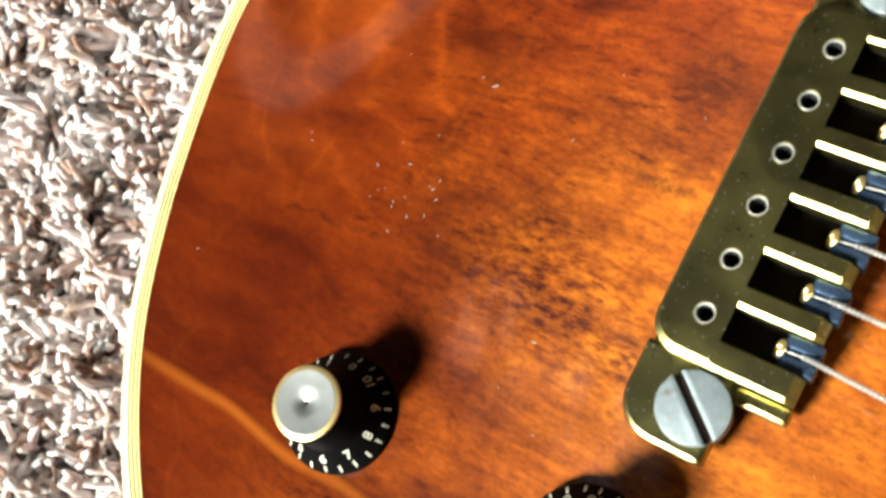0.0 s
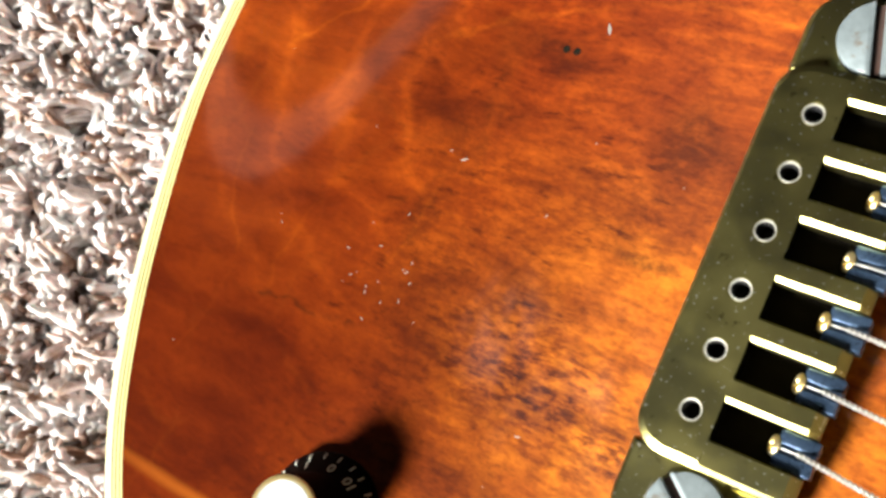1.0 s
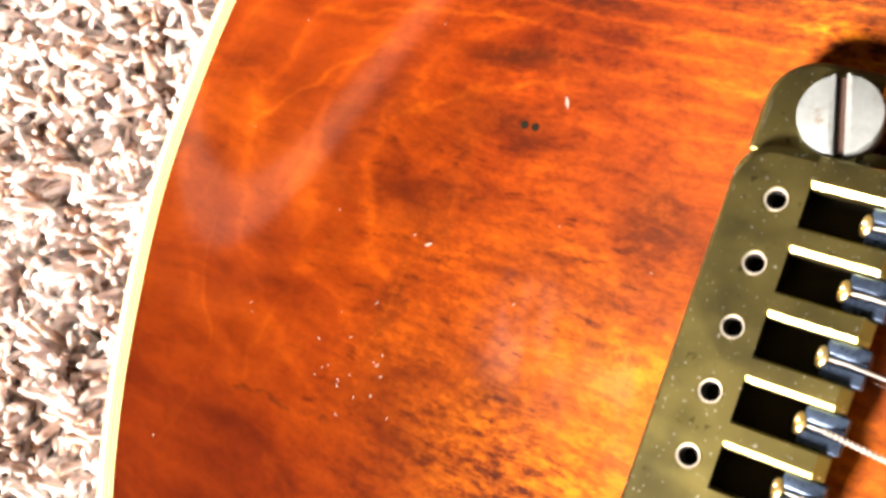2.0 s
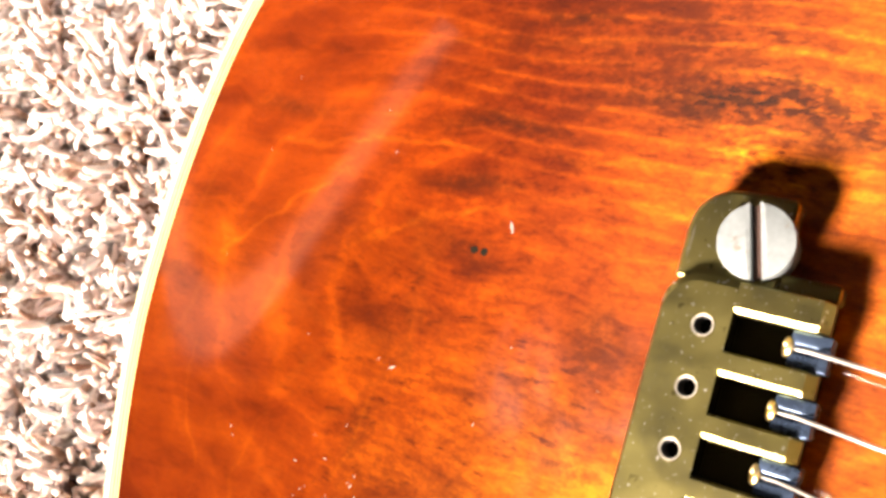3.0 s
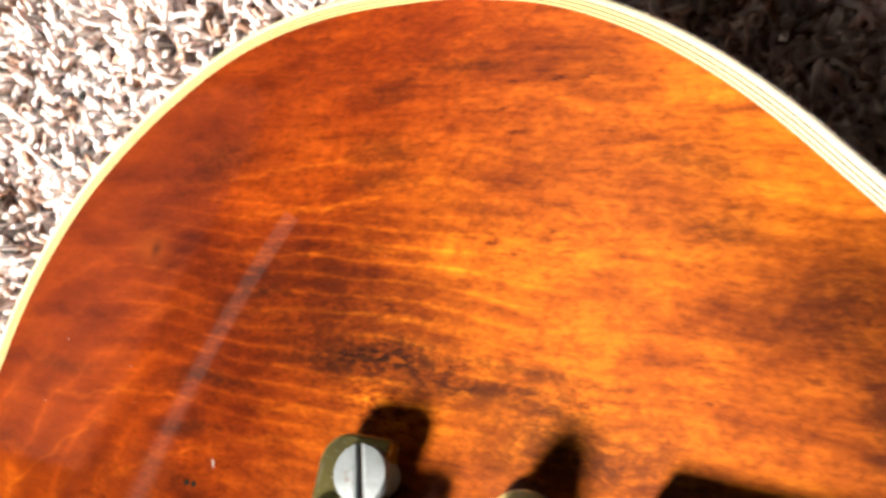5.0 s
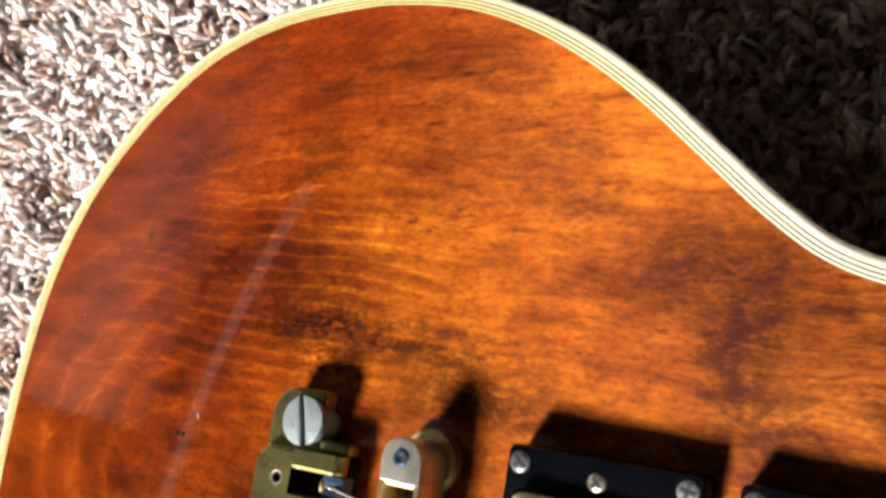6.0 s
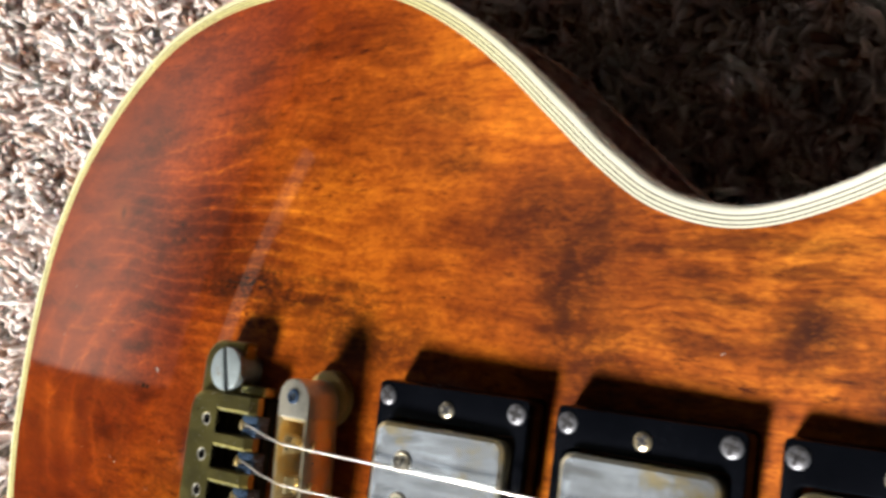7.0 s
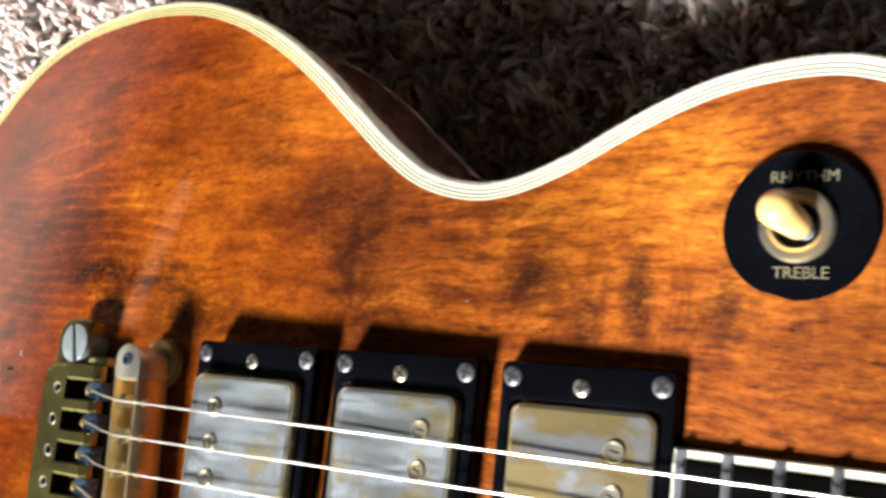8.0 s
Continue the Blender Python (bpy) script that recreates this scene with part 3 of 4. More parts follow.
dome = 13.0 * (0.4 * dome + 0.6 * dome * dome * (3 - 2 * dome))


def top_z(x, y, lift=0.0):
    """Height of the carved top at a point of the plan."""
    u, v = (x - GX) / STEP, (y - GY) / STEP
    i, j = min(max(int(u), 0), NX - 2), min(max(int(v), 0), NY - 2)
    u, v = u - i, v - j
    d = (dome[i, j] * (1 - u) + dome[i + 1, j] * u) * (1 - v) + (dome[i, j + 1] * (1 - u) + dome[i + 1, j + 1] * u) * v
    return rim(x) + d + lift


def spine(x, y):
    """The nearest point of the body's middle line, towards which the top is meshed."""
    return min(max(x * 0.75, -62.0), 200.0), 4.0


bm = bmesh.new()
rings = []
for s in (0, 0.01, 0.03, 0.06, 0.1, 0.15, 0.21, 0.28, 0.36, 0.45, 0.55, 0.66, 0.78, 0.9, 1.0):
    ring = []
    for x, y in WOOD_EDGE:
        cx, cy = spine(x, y)
        px, py = x + (cx - x) * s, y + (cy - y) * s
        ring.append((px, py, top_z(px, py)))
    rings.append(ring)
loft(bm, rings)
bmesh.ops.remove_doubles(bm, verts=bm.verts[:], dist=0.02)
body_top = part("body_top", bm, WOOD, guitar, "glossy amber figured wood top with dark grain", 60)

bm = bmesh.new()
DEPTH = 54.0
deep = lambda d, z: [(p[0], p[1], rim(p[0]) + z) for p in inset(OUTER, d)]
loft(bm, [deep(0, -6.0), deep(0, -DEPTH + 5.0), deep(0.3, -DEPTH + 4.9), deep(0.3, -DEPTH + 2.0), deep(1.2, -DEPTH + 0.5), deep(3.0, -DEPTH)], True, False, False)
rings = [[(x + (spine(x, y)[0] - x) * s, y + (spine(x, y)[1] - y) * s, rim(x) - DEPTH) for x, y in inset(OUTER, 3.0)] for s in (0, 0.5, 1.0)]
loft(bm, rings)
part("body_side", bm, SIDE, guitar, "dark reddish stained wooden side and back")
# a strip of lighter brown paints the highlight along the back edge
bm = bmesh.new()
loft(bm, [deep(0.1, -DEPTH + 5.4), deep(-0.35, -DEPTH + 5.0), deep(-0.35, -DEPTH + 3.6), deep(0.1, -DEPTH + 3.2)])
part("back_edge", bm, BACK_HIGHLIGHT, guitar, "thin lighter brown strip painted as the back edge's highlight")

# binding: a wide outer ply and thin ones, laid edge to edge
def ply(name, d0, d1, material, label="", outer=False):
    bm = bmesh.new()
    a, b = inset(OUTER, d0), inset(OUTER, d1)
    ra = [(x, y, top_z(x, y)) for x, y in a]
    rb = [(x, y, top_z(x, y)) for x, y in b]
    if outer:
        z = lambda o, dz: [(p[0], p[1], rim(p[0]) + dz) for p in o]
        loft(bm, [z(OUTER, -6.0), z(OUTER, -1.1), z(inset(OUTER, 0.25), -0.45), z(inset(OUTER, 0.7), -0.05), ra, rb])
    else:
        loft(bm, [ra, rb])
    return part(name, bm, material, guitar, label, 50)


ply("binding", 1.3, 2.6, OUTER_PLY, "white outer binding ply with rounded edge", True)
ply("binding_line", 2.6, 2.98, BLACKLINE, "thin black binding line")
ply("binding", 2.98, 3.75, CREAM)
ply("binding_line", 3.75, 4.13, BLACKLINE)
ply("binding", 4.13, 4.85, CREAM)
ply("binding_line", 4.85, 5.2, BLACKLINE)
ply("binding", 5.2, 5.8, CREAM, "innermost yellowed cream binding ply")

# ---- tailpiece: a comb of gold metal between two studs ----
PITCH = 10.3
tail = new("tailpiece")
tail.parent = guitar
bm = bmesh.new()


def holed(bm, x0, x1, y0, y1, cx, cy, r, z, depth):
    """A top face with a countersunk round hole."""
    edge = [(x1, y0 + (y1 - y0) * q / 5) for q in range(5)] + [(x1 - (x1 - x0) * q / 5, y1) for q in range(5)]
    edge += [(x0, y1 - (y1 - y0) * q / 5) for q in range(5)] + [(x0 + (x1 - x0) * q / 5, y0) for q in range(5)]
    way = [math.atan2(y - cy, x - cx) for x, y in edge]
    ring = lambda q, h: [(cx + q * math.cos(a), cy + q * math.sin(a), h) for a in way]
    loft(bm, [[(x, y, z) for x, y in edge], ring(r + 0.55, z), ring(r + 0.1, z - 0.55), ring(r, z - 0.9), ring(r, z - depth)])


for i in range(6):
    cy = (i - 2.5) * PITCH
    holed(bm, -5.0, 4.2, cy - PITCH / 2, cy + PITCH / 2, 0, cy, 1.5, 0.0, 2.2)
bmesh.ops.remove_doubles(bm, verts=bm.verts[:], dist=0.01)
# back edge with rounded shoulders, end cheeks and the fingers between the slots
HALF = 3 * PITCH
edge_line = []
for i in range(9):
    a = radians(180 - 90 * i / 8)
    edge_line.append((-1.5 + 5.8 * math.cos(a), HALF - 3.0 + 5.8 * math.sin(a)))
outer_line = [(-7.3, 0)] + [(-7.3, HALF - 4)] + edge_line[1:] + [(4.2, HALF + 2.8)]
outer_line = [(x, -y) for x, y in reversed(outer_line[1:])] + outer_line
loft(bm, [[(min(max(x, -5.0), 4.2), min(max(y, -HALF), HALF), 0.0) for x, y in outer_line], [(x * 0.975, y * 0.972, 0.0) for x, y in outer_line], [(x * 1.03 - 0.15, y * 1.01, -0.5) for x, y in outer_line], [(x * 1.03 - 0.15, y * 1.01, -6.5) for x, y in outer_line]], False)
part("tailpiece_frame", bm, BRASS, tail, "tarnished gold tailpiece frame with scratched top", 20)
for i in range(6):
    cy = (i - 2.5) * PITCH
    # near-black hole wall, its colour standing for the shade inside
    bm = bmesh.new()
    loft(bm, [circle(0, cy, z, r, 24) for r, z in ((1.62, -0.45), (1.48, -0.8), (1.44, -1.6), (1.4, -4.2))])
    wall = part("hole_liner", bm, GRIME_SHADE, tail)
    # a proud ring of lighter metal paints the sun's glint on the rim
    bm = bmesh.new()
    loft(bm, [circle(0, cy, z, r, 24) for r, z in ((1.85, 0.0), (1.78, 0.07), (1.6, 0.03), (1.5, -0.5))])
    part("hole_rim", bm, RIM_GLINT, wall, "bright ring painted as the glint on the hole's rim")
for i in range(7):
    cy = (i - 3) * PITCH
    bm = bmesh.new()
    w0, w1 = (1.95, 1.95) if 0 < i < 6 else ((3.1, 1.95) if i == 0 else (1.95, 3.1))
    prof = [(-w0, -4.0), (-w0, -0.5), (-w0 + 0.8, 0.0), (w1 - 0.3, 0.0), (w1, -0.3), (w1, -4.0)]
    cut = lambda x, d: [(x, cy + y, z - (d if z > -3 else 0)) for y, z in prof]
    loft(bm, [cut(4.2, 0), cut(17.4, 0), cut(19.0, 2.0)], True, True, True)
    part("finger", bm, BRASS, tail, "", 12)
# the plate's black stands for the shade deep in the slots
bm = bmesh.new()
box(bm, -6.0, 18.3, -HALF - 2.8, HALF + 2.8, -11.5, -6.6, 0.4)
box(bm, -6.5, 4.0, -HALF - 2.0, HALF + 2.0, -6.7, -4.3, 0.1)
part("bottom_plate", bm, RECESS_SHADE, tail, "bottom plate coloured black for the shade in the slots")
for sgn in (-1, 1):
    bm = bmesh.new()
    y0, y1 = HALF + 2.0, 49.3
    plan = rounded(-7.5, 9.6, y0, y1, (1.2, 7.5, 0.6, 0.6), 6)
    if sgn < 0:
        plan = [(x, -y) for x, y in plan][::-1]
    slab(bm, plan, -7.5, -2.9, 0.9)
    part("ear", bm, BRASS, tail, "rounded gold ear that holds the stud", 14)
    bm = bmesh.new()
    box(bm, 9.0, 19.0, *sorted((sgn * (HALF + 3.2), sgn * (HALF + 6.2))), -8.0, -3.4, 0.7)
    part("lip", bm, BRASS, tail, "", 14)
for i in range(6):
    cy = (i - 2.5) * PITCH
    bm = bmesh.new()
    box(bm, 13.6, 19.8, cy - 2.9, cy - 0.7, -6.3, -1.6, 0.3)
    box(bm, 13.6, 19.8, cy + 0.7, cy + 2.9, -6.3, -1.6, 0.3)
    box(bm, 13.8, 19.6, cy - 0.8, cy + 0.8, -6.3, -3.0, 0.2)
    saddle = part("tuner_block", bm, BLUED, tail, "blued steel fine tuner block")
    bm = bmesh.new()
    rings = []
    for k in range(15):
        p = 2 * math.pi * k / 14
        mid = Vector((13.2 + 0.5 * math.sin(p), cy + 1.25 * math.cos(p), -2.6 + 1.15 * math.sin(p)))
        out = Vector((0.4 * math.sin(p), math.cos(p), 0.9 * math.sin(p))).normalized()
        fore = Vector((0.9, 0, -0.4)).normalized()
        rings.append([tuple(mid + 0.55 * (math.cos(q) * out + math.sin(q) * fore)) for q in [2 * math.pi * w / 8 for w in range(8)]])
    loft(bm, rings)
    part("ball_end", bm, GOLD, saddle, "small brass string ball end")


def slotted_stud(cx, cy, turn):
    bm = bmesh.new()
    r, top, w, d = 6.4, -0.4, 0.75, 1.4
    # two half discs with a slot between them
    for side in (-1, 1):
        pts = []
        lim = math.asin(w / r)
        for k in range(17):
            a = lim + (math.pi - 2 * lim) * k / 16
            pts.append((r * math.cos(a), side * r * math.sin(a)))
        if side < 0:
            pts.reverse()
        rot = [(cx + x * math.cos(turn) - y * math.sin(turn), cy + x * math.sin(turn) + y * math.cos(turn)) for x, y in pts]
        slab(bm, rot, -2.9, top, 0.35)
    lathe(bm, cx, cy, [(4.6, -14), (4.6, -7.5), (6.0, -7.5), (6.0, -2.0)])
    s = part("stud", bm, STEEL, tail, "grey steel stud with a wide screwdriver slot")
    bm = bmesh.new()
    pts = [(cx + x * math.cos(turn) - y * math.sin(turn), cy + x * math.sin(turn) + y * math.cos(turn)) for x, y in ((-6.1, -w - 0.05), (6.1, -w - 0.05), (6.1, w + 0.05), (-6.1, w + 0.05))]
    slab(bm, pts, -2.9, top - d, 0.05)
    part("slot", bm, RUST_AND_REFLECTION, s, "rusty brown screwdriver slot")


slotted_stud(4.7, 41.0, radians(105))
slotted_stud(4.9, -41.0, radians(139))

# ---- bridge: a slanted bar with six saddles on two posts ----
bridge = new("bridge")
bridge.parent = guitar
BX, SLANT = 40.3, -0.06


def bx(y):
    return BX + SLANT * (y - 36.8)


def slanted(outline):
    return [(x + SLANT * (y - 36.8), y) for x, y in outline]


bm = bmesh.new()
for x0, x1 in ((BX - 5.6, BX - 4.3), (BX + 4.3, BX + 5.6)):
    slab(bm, slanted(rounded(x0, x1, -32, 32, 0.3, 2)), -6.0, 5.8, 0.4)
for y0 in (-31.6, 30.2):
    slab(bm, slanted(rounded(BX - 4.3, BX + 4.3, y0, y0 + 1.4, 0.2, 2)), -6.0, 5.2, 0.5)
part("bridge_bar", bm, BRIDGE, bridge, "rubbed gold bridge bar")
# the floor's dark red paints in the wood reflected inside the channel
bm = bmesh.new()
slab(bm, slanted(rounded(BX - 4.3, BX + 4.3, -30.2, 30.2, 0.2, 2)), -6.0, -3.5, 0.2)
part("bridge_floor", bm, RUST_AND_REFLECTION, bridge, "dark reddish channel of the bridge, painted as reflected wood")
for sgn in (-1, 1):
    bm = bmesh.new()
    plan = rounded(BX - 5.6, BX + 5.6, 31.0, 41.6, (5.5, 5.5, 0.3, 0.3), 7)
    if sgn < 0:
        plan = [(x, -y) for x, y in plan][::-1]
    slab(bm, slanted(plan), -6.0, 5.9, 0.5)
    end = part("bridge_end", bm, CHROME_END, bridge, "rubbed bridge end with a post hole")
    bm = bmesh.new()
    lathe(bm, bx(sgn * 36.8), sgn * 36.8, [(2.0, 5.0), (2.0, 6.3), (1.3, 6.5), (1.0, 5.9)], 20)
    part("post_tip", bm, BLUED, end)
    bm = bmesh.new()
    lathe(bm, bx(sgn * 36.8), sgn * 36.8, [(2.4, -16), (2.4, -8.4), (7.3, -8.4), (7.6, -8.1), (7.6, -6.6), (7.3, -6.3), (2.4, -6.3), (2.4, -5.5)], 48)
    part("thumbwheel", bm, GOLD, bridge, "polished gold height wheel on its post")
    bm = bmesh.new()
    foot = top_z(bx(sgn * 36.8), sgn * 36.8)
    lathe(bm, bx(sgn * 36.8), sgn * 36.8, [(7.8, foot - 3), (7.8, foot + 0.6), (7.4, foot + 0.9), (3.5, foot + 0.9), (3.2, foot + 0.4), (2.4, foot + 0.4)], 40)
    part("bushing", bm, GOLD, bridge, "gold bushing sunk in the top")
def saddle_y(i):
    """The strings cross the bridge a little towards the treble side."""
    return (i - 2.5) * 10.5 - 2.2


for i in range(6):
    cy = saddle_y(i)
    bm = bmesh.new()
    cx = bx(cy) + (0.8, -0.6, 0.9, -0.8, 0.3, -0.9)[i]
    prof = [(-1.8, 0.4), (-1.8, 5.2), (0.2, 7.1), (0.7, 7.1), (1.9, 4.6), (1.9, 0.4)]
    loft(bm, [[(cx + px, y, pz) for px, pz in prof] for y in (cy - 2.2, cy - 0.45, cy, cy + 0.45, cy + 2.2)], True, True, True)
    s = part("saddle", bm, YELLOW, bridge, "bright gold bridge saddle", 20)
    bm = bmesh.new()
    lathe_path = [(bx(cy) + 5.4, cy, 2.4), (bx(cy) + 7.0, cy, 2.4)]
    tube(bm, lathe_path, 1.5, 12)
    tube(bm, [(bx(cy) - 4.6, cy, 2.4), (bx(cy) + 5.4, cy, 2.4)], 0.8, 8)
    part("saddle_screw", bm, GOLD, s)


# ---- strings ----
def string_z(x):
    return 8.0 - 0.058 * (x - 40.3)


for i in range(6):
    cy = (i - 2.5) * PITCH
    bm = bmesh.new()
    r = (0.16, 0.185, 0.21, 0.26, 0.30, 0.34)[i]
    k = cy / (2.5 * PITCH)
    ys, nut_y = saddle_y(i), 18.0 * k - 2.2
    slide = lambda x: cy + (ys - cy) * min(max((x - 17.5) / 20.0, 0.0), 1.0)
    pts = [(14.0, cy, -2.6), (17.0, cy, -1.6), (20.5, slide(20.5), 0.0), (30.0, slide(30.0), 4.2), (bx(ys) - 1.0, ys, 7.3 + r), (bx(ys) + 0.5, ys, 7.4 + r)]
    for q in (0.1, 0.3, 0.6, 1.0):
        x = 41.5 + q * 627.0
        pts.append((x, ys + (nut_y - ys) * q, string_z(x) + r))
    tube(bm, pts, r, 8)
    # the wire is twisted back on itself near its ball end
    for turn in (0.0, math.pi) if i < 3 else ():
        coil = []
        for q in range(61):
            s = q / 60
            x = 17.0 + 15.0 * s
            zc = -1.6 + 1.6 * (x - 17.0) / 3.5 if x < 20.5 else 0.0 + 4.2 * (x - 20.5) / 9.5 if x < 30.0 else 4.2 + (3.1 + r) * (x - 30.0) / (bx(cy) - 31.0)
            w = turn + 6.283 * s * 9.0
            coil.append((x, slide(x) + 0.3 * math.cos(w), zc + 0.3 * math.sin(w)))
        tube(bm, coil, 0.2, 6)
    part("string", bm, STRING, guitar, "bright steel string" if i < 3 else "wound bright steel string")


# ---- pickups ----
def screw(parent, cx, cy, z, r, material, label):
    bm = bmesh.new()
    lathe(bm, cx, cy, [(r, z - 0.8), (r, z + 0.1), (r * 0.86, z + 0.42), (r * 0.5, z + 0.6), (r * 0.2, z + 0.62)], 24)
    s = part("screw", bm, material, parent, label)
    # a dark cross laid on the head for the slot's grime and shade
    bm = bmesh.new()
    t = random.uniform(0, 1.5)
    for a in (t, t + math.pi / 2):
        c, q = math.cos(a), math.sin(a)
        w, e = r * 0.2, r * 0.68
        slab(bm, [(cx + x * c - y * q, cy + x * q + y * c) for x, y in ((-e, -w), (e, -w), (e, w), (-e, w))], z + 0.2, z + 0.72, 0.02)
    part("cross_slot", bm, GRIME_SHADE, s)


def pickup(cx, ring_top, cover_top, pole_side, cover, label, lean=0.03):
    p = new("pickup")
    p.parent = guitar
    tagged(p, label)
    bm = bmesh.new()
    out, hole = rounded(cx - 22.6, cx + 22.6, -44.6, 44.6, 1.6, 5), rounded(cx - 19.6, cx + 19.6, -35.4, 35.4, 2.0, 5)
    seat = lambda o: [(x, y, top_z(x, y, 0.3)) for x, y in o]
    flat = lambda o, z: [(x, y, z) for x, y in o]
    tilt = lambda o, z: [(x, y, z - 0.03 * (x - cx)) for x, y in o]
    own = lambda o, z: [(x, y, z - lean * (x - cx)) for x, y in o]
    loft(bm, [seat(inset(out, -0.4)), tilt(out, ring_top - 0.8), tilt(inset(out, 0.3), ring_top - 0.2), tilt(inset(out, 0.9), ring_top),
              tilt(inset(hole, -0.5), ring_top), tilt(hole, ring_top - 0.5), flat(hole, ring_top - 8.0)])
    part("mounting_ring", bm, BLACK, p, "black plastic mounting ring")
    bm = bmesh.new()
    body = rounded(cx - 19.0, cx + 19.0, -34.8, 34.8, 3.6, 6)
    loft(bm, [own(body, ring_top - 7), own(body, cover_top - 1.4), own(inset(body, 0.35), cover_top - 0.5), own(inset(body, 1.3), cover_top)])
    part("cover_edge", bm, EDGE, p, "rounded cover edge with gold left on it")
    bm = bmesh.new()
    loft(bm, [own(inset(body, 1.3), cover_top), own(inset(body, 2.4), cover_top + 0.05)], True, False, True)
    part("cover", bm, cover, p)
    for i in range(6):
        bm = bmesh.new()
        cy, x = (i - 2.5) * PITCH * 0.985, cx + pole_side * 9.3
        z = cover_top - lean * (x - cx)
        lathe(bm, x, cy, [(2.75, z), (2.7, z + 0.35), (2.4, z + 0.6), (2.0, z + 0.55), (1.7, z + 0.25), (0.3, z + 0.22)], 20)
        s = part("pole_screw", bm, NUT, p)
        bm = bmesh.new()
        a = random.uniform(0, 3)
        slab(bm, [(x + u * math.cos(a) - v * math.sin(a), cy + u * math.sin(a) + v * math.cos(a)) for u, v in ((-1.3, -0.25), (1.3, -0.25), (1.3, 0.25), (-1.3, 0.25))], z + 0.1, z + 0.26, 0.02)
        part("slot", bm, BLACKLINE, s)
    for sy in (-1, 1):
        for sx in (-1, 1):
            screw(p, cx + sx * 19.3, sy * 40.8, ring_top - 0.03 * sx * 19.3, 2.5, DULL, "small dull mounting screw")
        screw(p, cx - 0.6, sy * 39.2, ring_top, 2.2, NUT, "pale gold height screw")


pickup(87.5, -0.4, 3.2, -1, NICKEL, "pickup with rubbed nickel cover in a black ring", 0.065)
pickup(140.0, -1.6, 1.2, 1, NICKEL, "pickup with silvery cover, gold left round its screws")
pickup(192.0, -3.2, -2.2, 1, AGED, "pickup with mostly gold worn cover")

# ---- fretboard and neck ----
fb = new("fretboard")
fb.parent = guitar
tagged(fb, "dark ebony fretboard with pearl blocks and cream edge")


def fb_half(x):
    return 28.0 - (x - 213.5) / 455.0 * 6.5


def fb_top(x):
    return string_z(x) - 2.6


FX0, FX1 = 213.5, 668.0
bm = bmesh.new()
sect = lambda x, g, dz: [(x, -fb_half(x) + g, fb_top(x) - 5.5), (x, fb_half(x) - g, fb_top(x) - 5.5), (x, fb_half(x) - g, fb_top(x) - 0.25 + dz), (x, 0, fb_top(x) + 0.35 + dz), (x, -fb_half(x) + g, fb_top(x) - 0.25 + dz)]
loft(bm, [sect(FX0 + 2.2, 2.2, 0), sect(FX1, 2.2, 0)], True, True, True)
part("board", bm, EBONY, fb)
for sgn in (-1, 1):
    bm = bmesh.new()
    ring = lambda x: [(x, sgn * (fb_half(x) - 2.2), fb_top(x) - 5.5), (x, sgn * fb_half(x), fb_top(x) - 5.5), (x, sgn * fb_half(x), fb_top(x) - 0.6), (x, sgn * (fb_half(x) - 0.5), fb_top(x) - 0.1), (x, sgn * (fb_half(x) - 2.2), fb_top(x) - 0.1)]
    loft(bm, [ring(FX0), ring(FX1)], True, True, True)
    part("edge_binding", bm, IVORY, fb, "", 10)
bm = bmesh.new()
box(bm, FX0, FX0 + 2.2, -fb_half(FX0) + 2.2, fb_half(FX0) - 2.2, fb_top(FX0) - 5.5, fb_top(FX0) + 0.1, 0.2)
part("end_binding", bm, IVORY, fb)
SCALE0 = 668.0
fret_x = [SCALE0 - 628.0 * (1 - 2 ** (-k / 12)) for k in range(1, 23)]
for x in fret_x:
    bm = bmesh.new()
    h = fb_half(x) - 0.6
    path = [(x, -h, fb_top(x) - 0.1), (x, -h * 0.5, fb_top(x) + 0.15), (x, 0, fb_top(x) + 0.4), (x, h * 0.5, fb_top(x) + 0.15), (x, h, fb_top(x) - 0.1)]
    rows = [[(px - 1.3, py, pz), (px - 0.9, py, pz + 0.8), (px, py, pz + 1.1), (px + 0.9, py, pz + 0.8), (px + 1.3, py, pz)] for px, py, pz in path]
    loft(bm, rows, True, True, True)
    part("fret", bm, FRET, fb)
for a, b in ((20, 21), (18, 19), (16, 17), (14, 15), (11, 12), (8, 9), (6, 7), (4, 5), (2, 3)):
    bm = bmesh.new()
    x0, x1 = fret_x[b - 1] + 4.5, fret_x[a - 1] - 4.5
    mid = (x0 + x1) / 2
    if x1 - x0 > 3:
        box(bm, x0, x1, -14, 14, fb_top(mid) - 1.2, fb_top(mid) + 0.42, 0.1)
        part("block_inlay", bm, PEARL, fb)
bm = bmesh.new()
neck_ring = lambda x, w, d: [(x, w * math.cos(a), fb_top(x) - 5.5 + d * min(0, math.sin(a))) for a in [math.pi * (1 + k / 10) for k in range(11)]]
loft(bm, [neck_ring(284, 27, 30), neck_ring(310, 26, 24), neck_ring(340, 25.5, 19), neck_ring(500, 23.5, 17), neck_ring(668, 21.5, 16)], True, True, True)
part("neck", bm, SIDE, guitar)
bm = bmesh.new()
head = [(668, -21), (690, -30), (720, -40), (850, -34), (858, 0), (850, 34), (720, 40), (690, 30), (668, 21)]
z = lambda x: fb_top(668) - 6 - 0.25 * (x - 668)
loft(bm, [[(x, y, z(x) - 14) for x, y in head], [(x, y, z(x)) for x, y in head]], True, True, True)
part("headstock", bm, SIDE, guitar)


